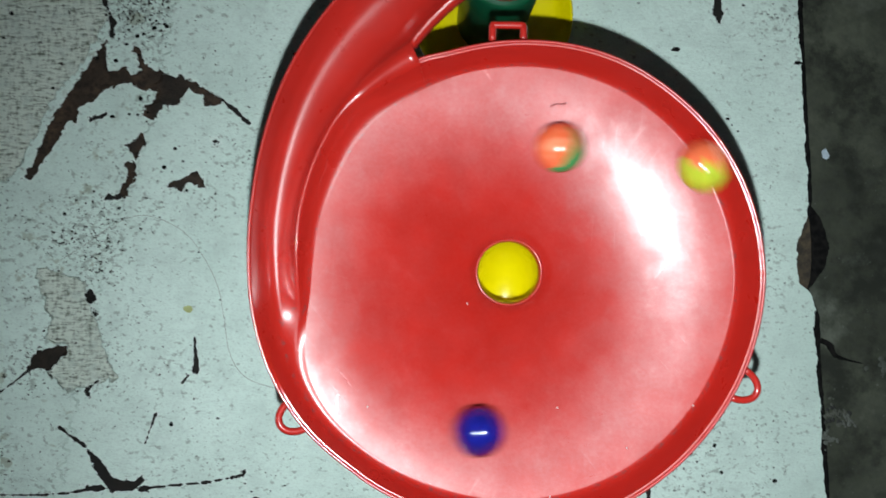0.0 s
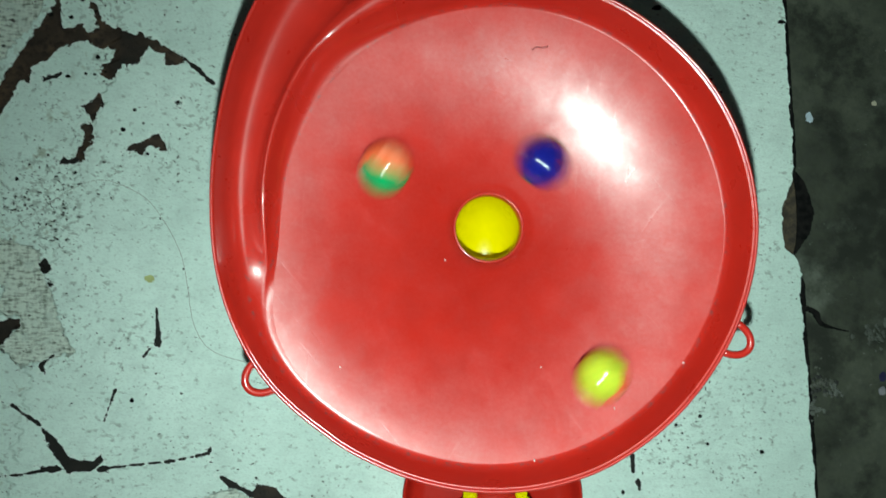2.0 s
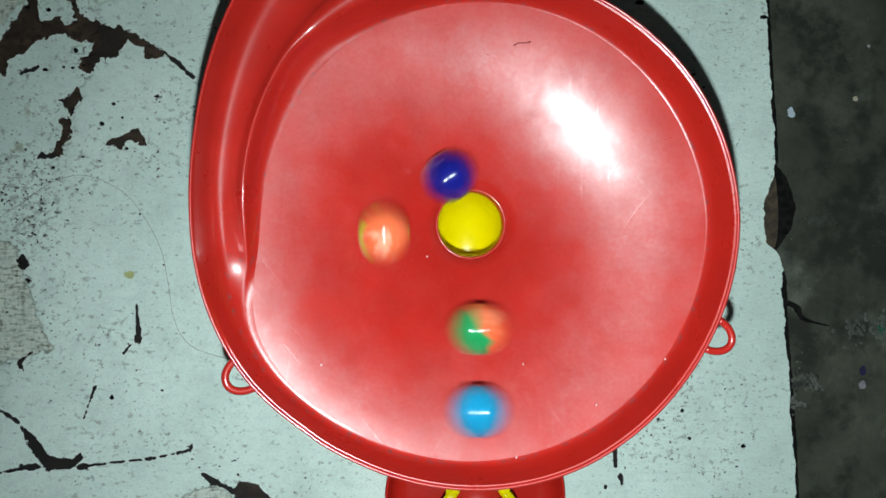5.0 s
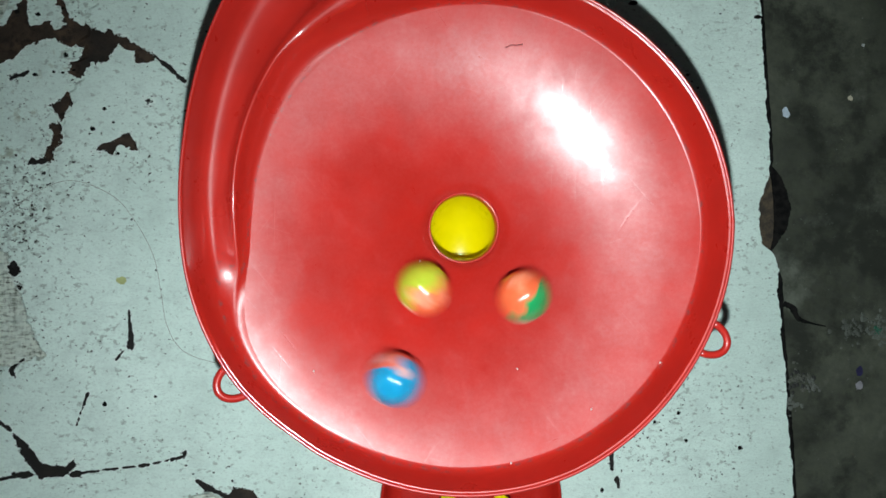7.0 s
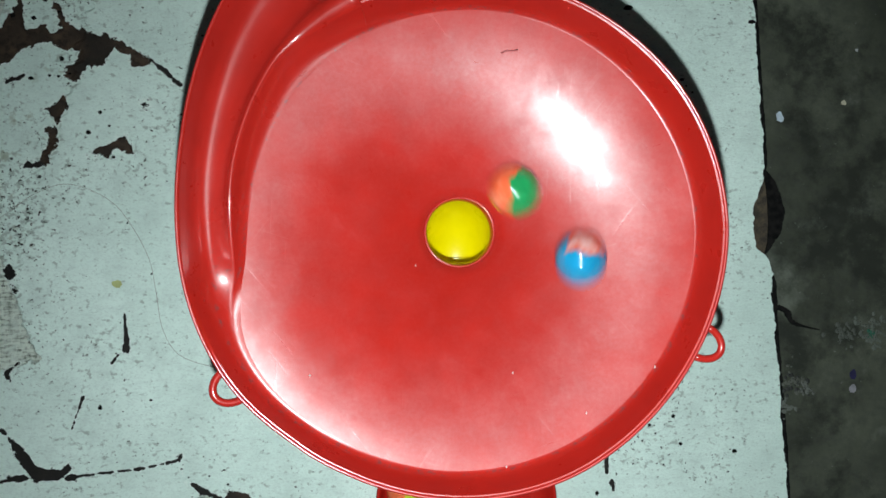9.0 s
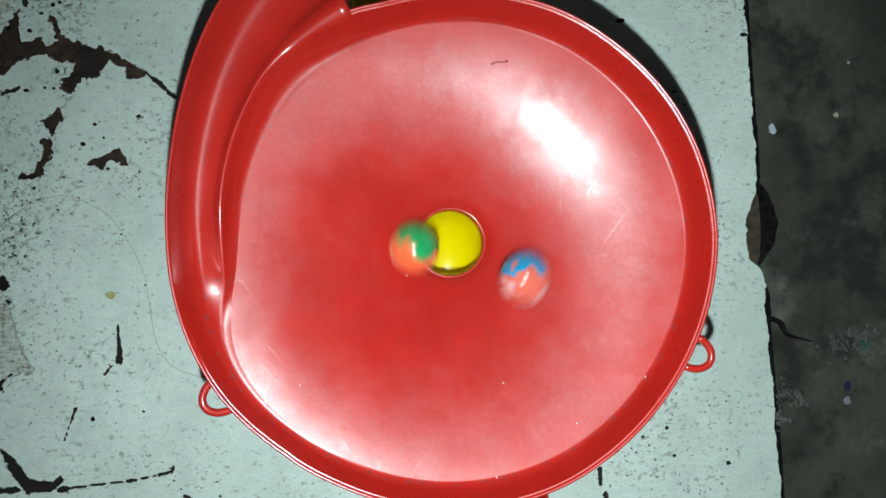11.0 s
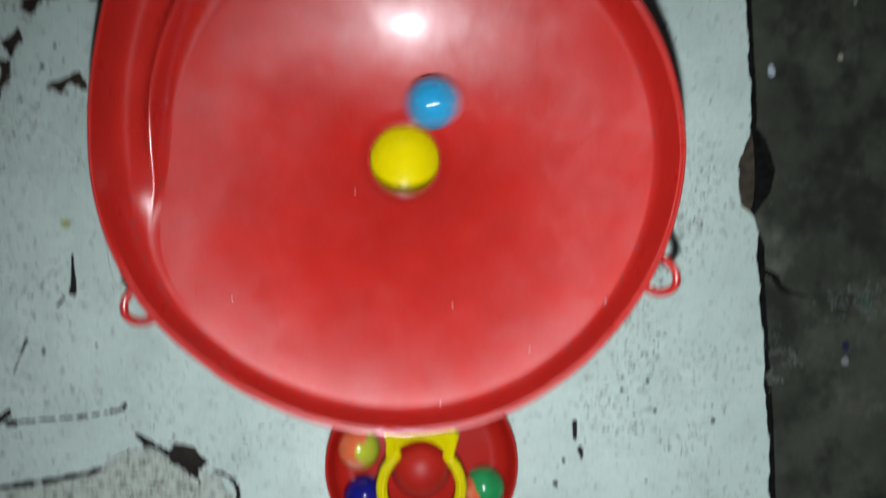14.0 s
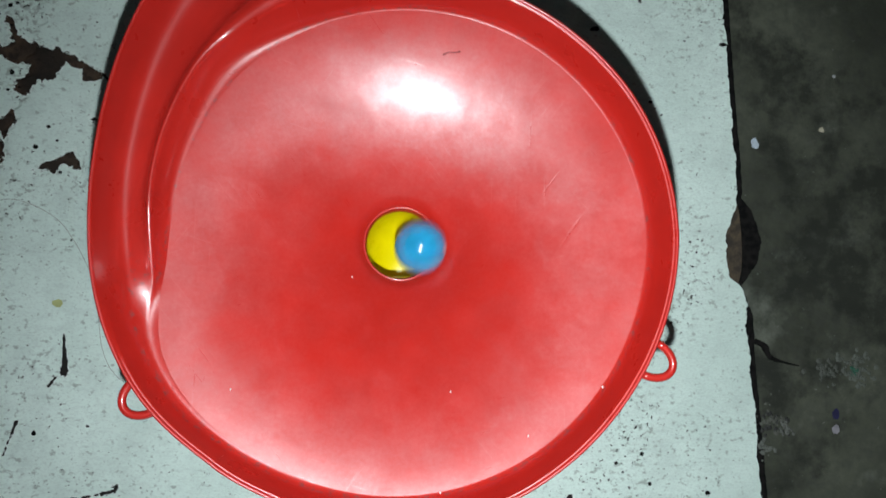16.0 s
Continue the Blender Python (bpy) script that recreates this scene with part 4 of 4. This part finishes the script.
def rolled(track, faces, after, before=()):
    """Rows thirty a second: before the track, round the bowl, then through the hole; the ball turns as it rolls,
    with a slow twist that brings its second colour to the faces (seconds, angle, near) on time."""
    places, turns, q = [], [], Matrix.Identity(3).to_quaternion()
    for k in range(481):
        t = k / 30
        if before and t < before[-1][0]:
            p = along(before, t)
        elif after and t >= after[0][0]:
            p = along(after, t)
        else:
            p = orbit(track, t)
        if places:
            d = p - places[-1]
            axis = Vector((-d.y, d.x, 0))
            if axis.length > 1e-6:
                turn = min(axis.length / BALL * 0.75, radians(58))
                q = Matrix.Rotation(turn, 3, axis.normalized()).to_quaternion() @ q
        places.append(p)
        turns.append(q.copy())
    twists, twist = [], Matrix.Identity(3).to_quaternion()
    for t, angle, near in faces:
        pole = twist @ (turns[round(t * 30)] @ Vector((0, 0, 1)))
        twist = pole.rotation_difference(facing(angle, near)) @ twist
        twists.append((t, twist.copy()))
    rows = []
    for k in range(481):
        t = k / 30
        i = max([n for n, (a, b) in enumerate(twists) if a <= t + 1e-6], default=0)
        (t0, a), (t1, b) = twists[i], twists[min(i + 1, len(twists) - 1)]
        now = a.slerp(b, min(1.0, max(0.0, (t - t0) / (t1 - t0)))) if t1 > t0 else a
        rows.append((t, Matrix.Translation(places[k]) @ (now @ turns[k]).to_matrix().to_4x4()))
    return rows


# seconds, angle round and height at which each ball's second colour shows
FACES = {
    "og": [(0, 150, 0.3), (0.5, 125, 0.0), (1, 180, 0.1), (1.5, 20, 0.3), (2, 75, 0.0), (2.5, 200, -0.5), (3, 10, 0.35), (3.5, -60, 0.0), (4, 150, 0.0), (6.5, -100, -0.1), (7, 150, 0.05), (7.5, 150, 0.1),
           (8, 80, 0.4), (8.5, 150, 0.0), (9, 160, -0.25), (9.5, 150, -0.5), (10, -10, 0.3), (12.5, 180, -0.95), (13.5, -90, -0.1), (13.7, -90, 0.0), (13.9, 220, -0.3), (16, 220, -0.3)],
    "oy": [(0, 90, 0.0), (0.5, -40, -0.2), (1, 30, 0.1), (1.5, 90, 0.2), (2, -30, -0.6), (2.5, 100, 0.1), (3, -80, -0.4), (3.5, 90, 0.5), (4, 200, -0.1), (6.5, -80, -0.15), (7, -60, -0.1), (7.5, -90, -0.9), (8.6, 170, 0.15), (16, 170, 0.15)],
    "navy": [(0, -90, -0.3), (1, 90, -0.6), (2, 0, -0.6), (3, 180, -0.6), (4, 90, -0.4), (6.9, 0, -0.8), (16, 0, -0.8)],
    "sky": [(2.5, 0, -0.6), (3, 180, -0.6), (3.5, 0, -0.7), (4, 90, -0.7), (6.5, 50, -0.15), (7, 80, -0.25), (7.5, 180, -0.85), (8, 90, -0.2), (8.5, 170, -0.2), (9, 80, -0.05), (9.5, 90, -0.25), (10, 90, 0.25),
            (12.5, 0, -0.85), (13, 100, 0.35), (13.5, 150, -0.85), (14, 0, -0.8), (14.5, 180, -0.8), (15, 90, 0.15), (15.5, 90, -0.85), (16, 45, -0.8)],
}


def drop(t, spot, rest, wait=0.28):
    """Down the hole at t, a turn in the elbow, along the chute and into the dish."""
    low = ELBOW_Z + 0.0013 + BALL
    return [(t, *spot), (t + 0.06, spot[0] * 0.4, spot[1] * 0.4, 0.080), (t + 0.12, 0.001, 0.0, low + 0.003), (t + wait, 0.0, -0.003, low + 0.001),
            (t + wait + 0.10, 0.001, -0.012, low - 0.001), (t + wait + 0.22, 0.004, -0.045, low - 0.0105), (t + wait + 0.34, 0.008, -0.085, low - 0.029),
            (t + wait + 0.44, 0.009 + 0.6 * (rest[0] - 0.009), -0.104, 0.024), (t + wait + 0.62, rest[0] * 1.05, rest[1] + 0.004, 0.0122), (t + wait + 0.9, *rest), (16.1, *rest)]


def motions():
    og = pairs(0, OG1, 0) + pairs(6.3, OG2, 3) + [(11.0, 13.6, 5230 + 1080), (12.15, 12.0, 6230 + 1080), (12.25, 9.0, 6330 + 1080)]
    oy = pairs(0, OY1, 0) + pairs(6.3, OY2, 3)
    navy = pairs(0, NA1, 0) + [(4.6, 19.5, 2330), (5.2, 15.5, 2800), (5.6, 11.5, 3160), (5.7, 9, 3270)]
    sky = pairs(2.5, SK1, 0) + pairs(6.3, SK2, 2) + pairs(12.3, SK3, 5)
    # the last ball to fall still circles the peg before it rests
    fall = drop(12.25, orbit(og, 12.25), (-0.004, -0.143, 0.0122), 0.36)[:-2]
    fall += [(13.30, 0.010, -0.1465, 0.0122), (13.50, 0.0243, -0.1410, 0.0122), (13.60, 0.0315, -0.1345, 0.0122), (13.70, 0.0355, -0.1280, 0.0122), (13.85, 0.0362, -0.1265, 0.0122), (16.1, 0.0362, -0.1260, 0.0122)]
    walk(balls["og"], rolled(og, FACES["og"], fall))
    walk(balls["oy"], rolled(oy, FACES["oy"], drop(7.30, orbit(oy, 7.30), (-0.0165, -0.1105, 0.0122), 0.33)))
    walk(balls["navy"], rolled(navy, FACES["navy"], drop(5.70, orbit(navy, 5.70), (-0.0135, -0.1305, 0.0122), 0.30)))
    entry = [(0.0, -0.020, 0.135, 0.165), (1.8, -0.020, 0.134, 0.164), (2.1, -0.030, 0.128, 0.150), (2.35, -0.060, 0.085, 0.130), tuple([2.5, *orbit(sky, 2.5)])]
    walk(balls["sky"], rolled(sky, FACES["sky"], (), entry))
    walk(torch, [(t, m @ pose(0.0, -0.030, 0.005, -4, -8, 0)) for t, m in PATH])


motions()
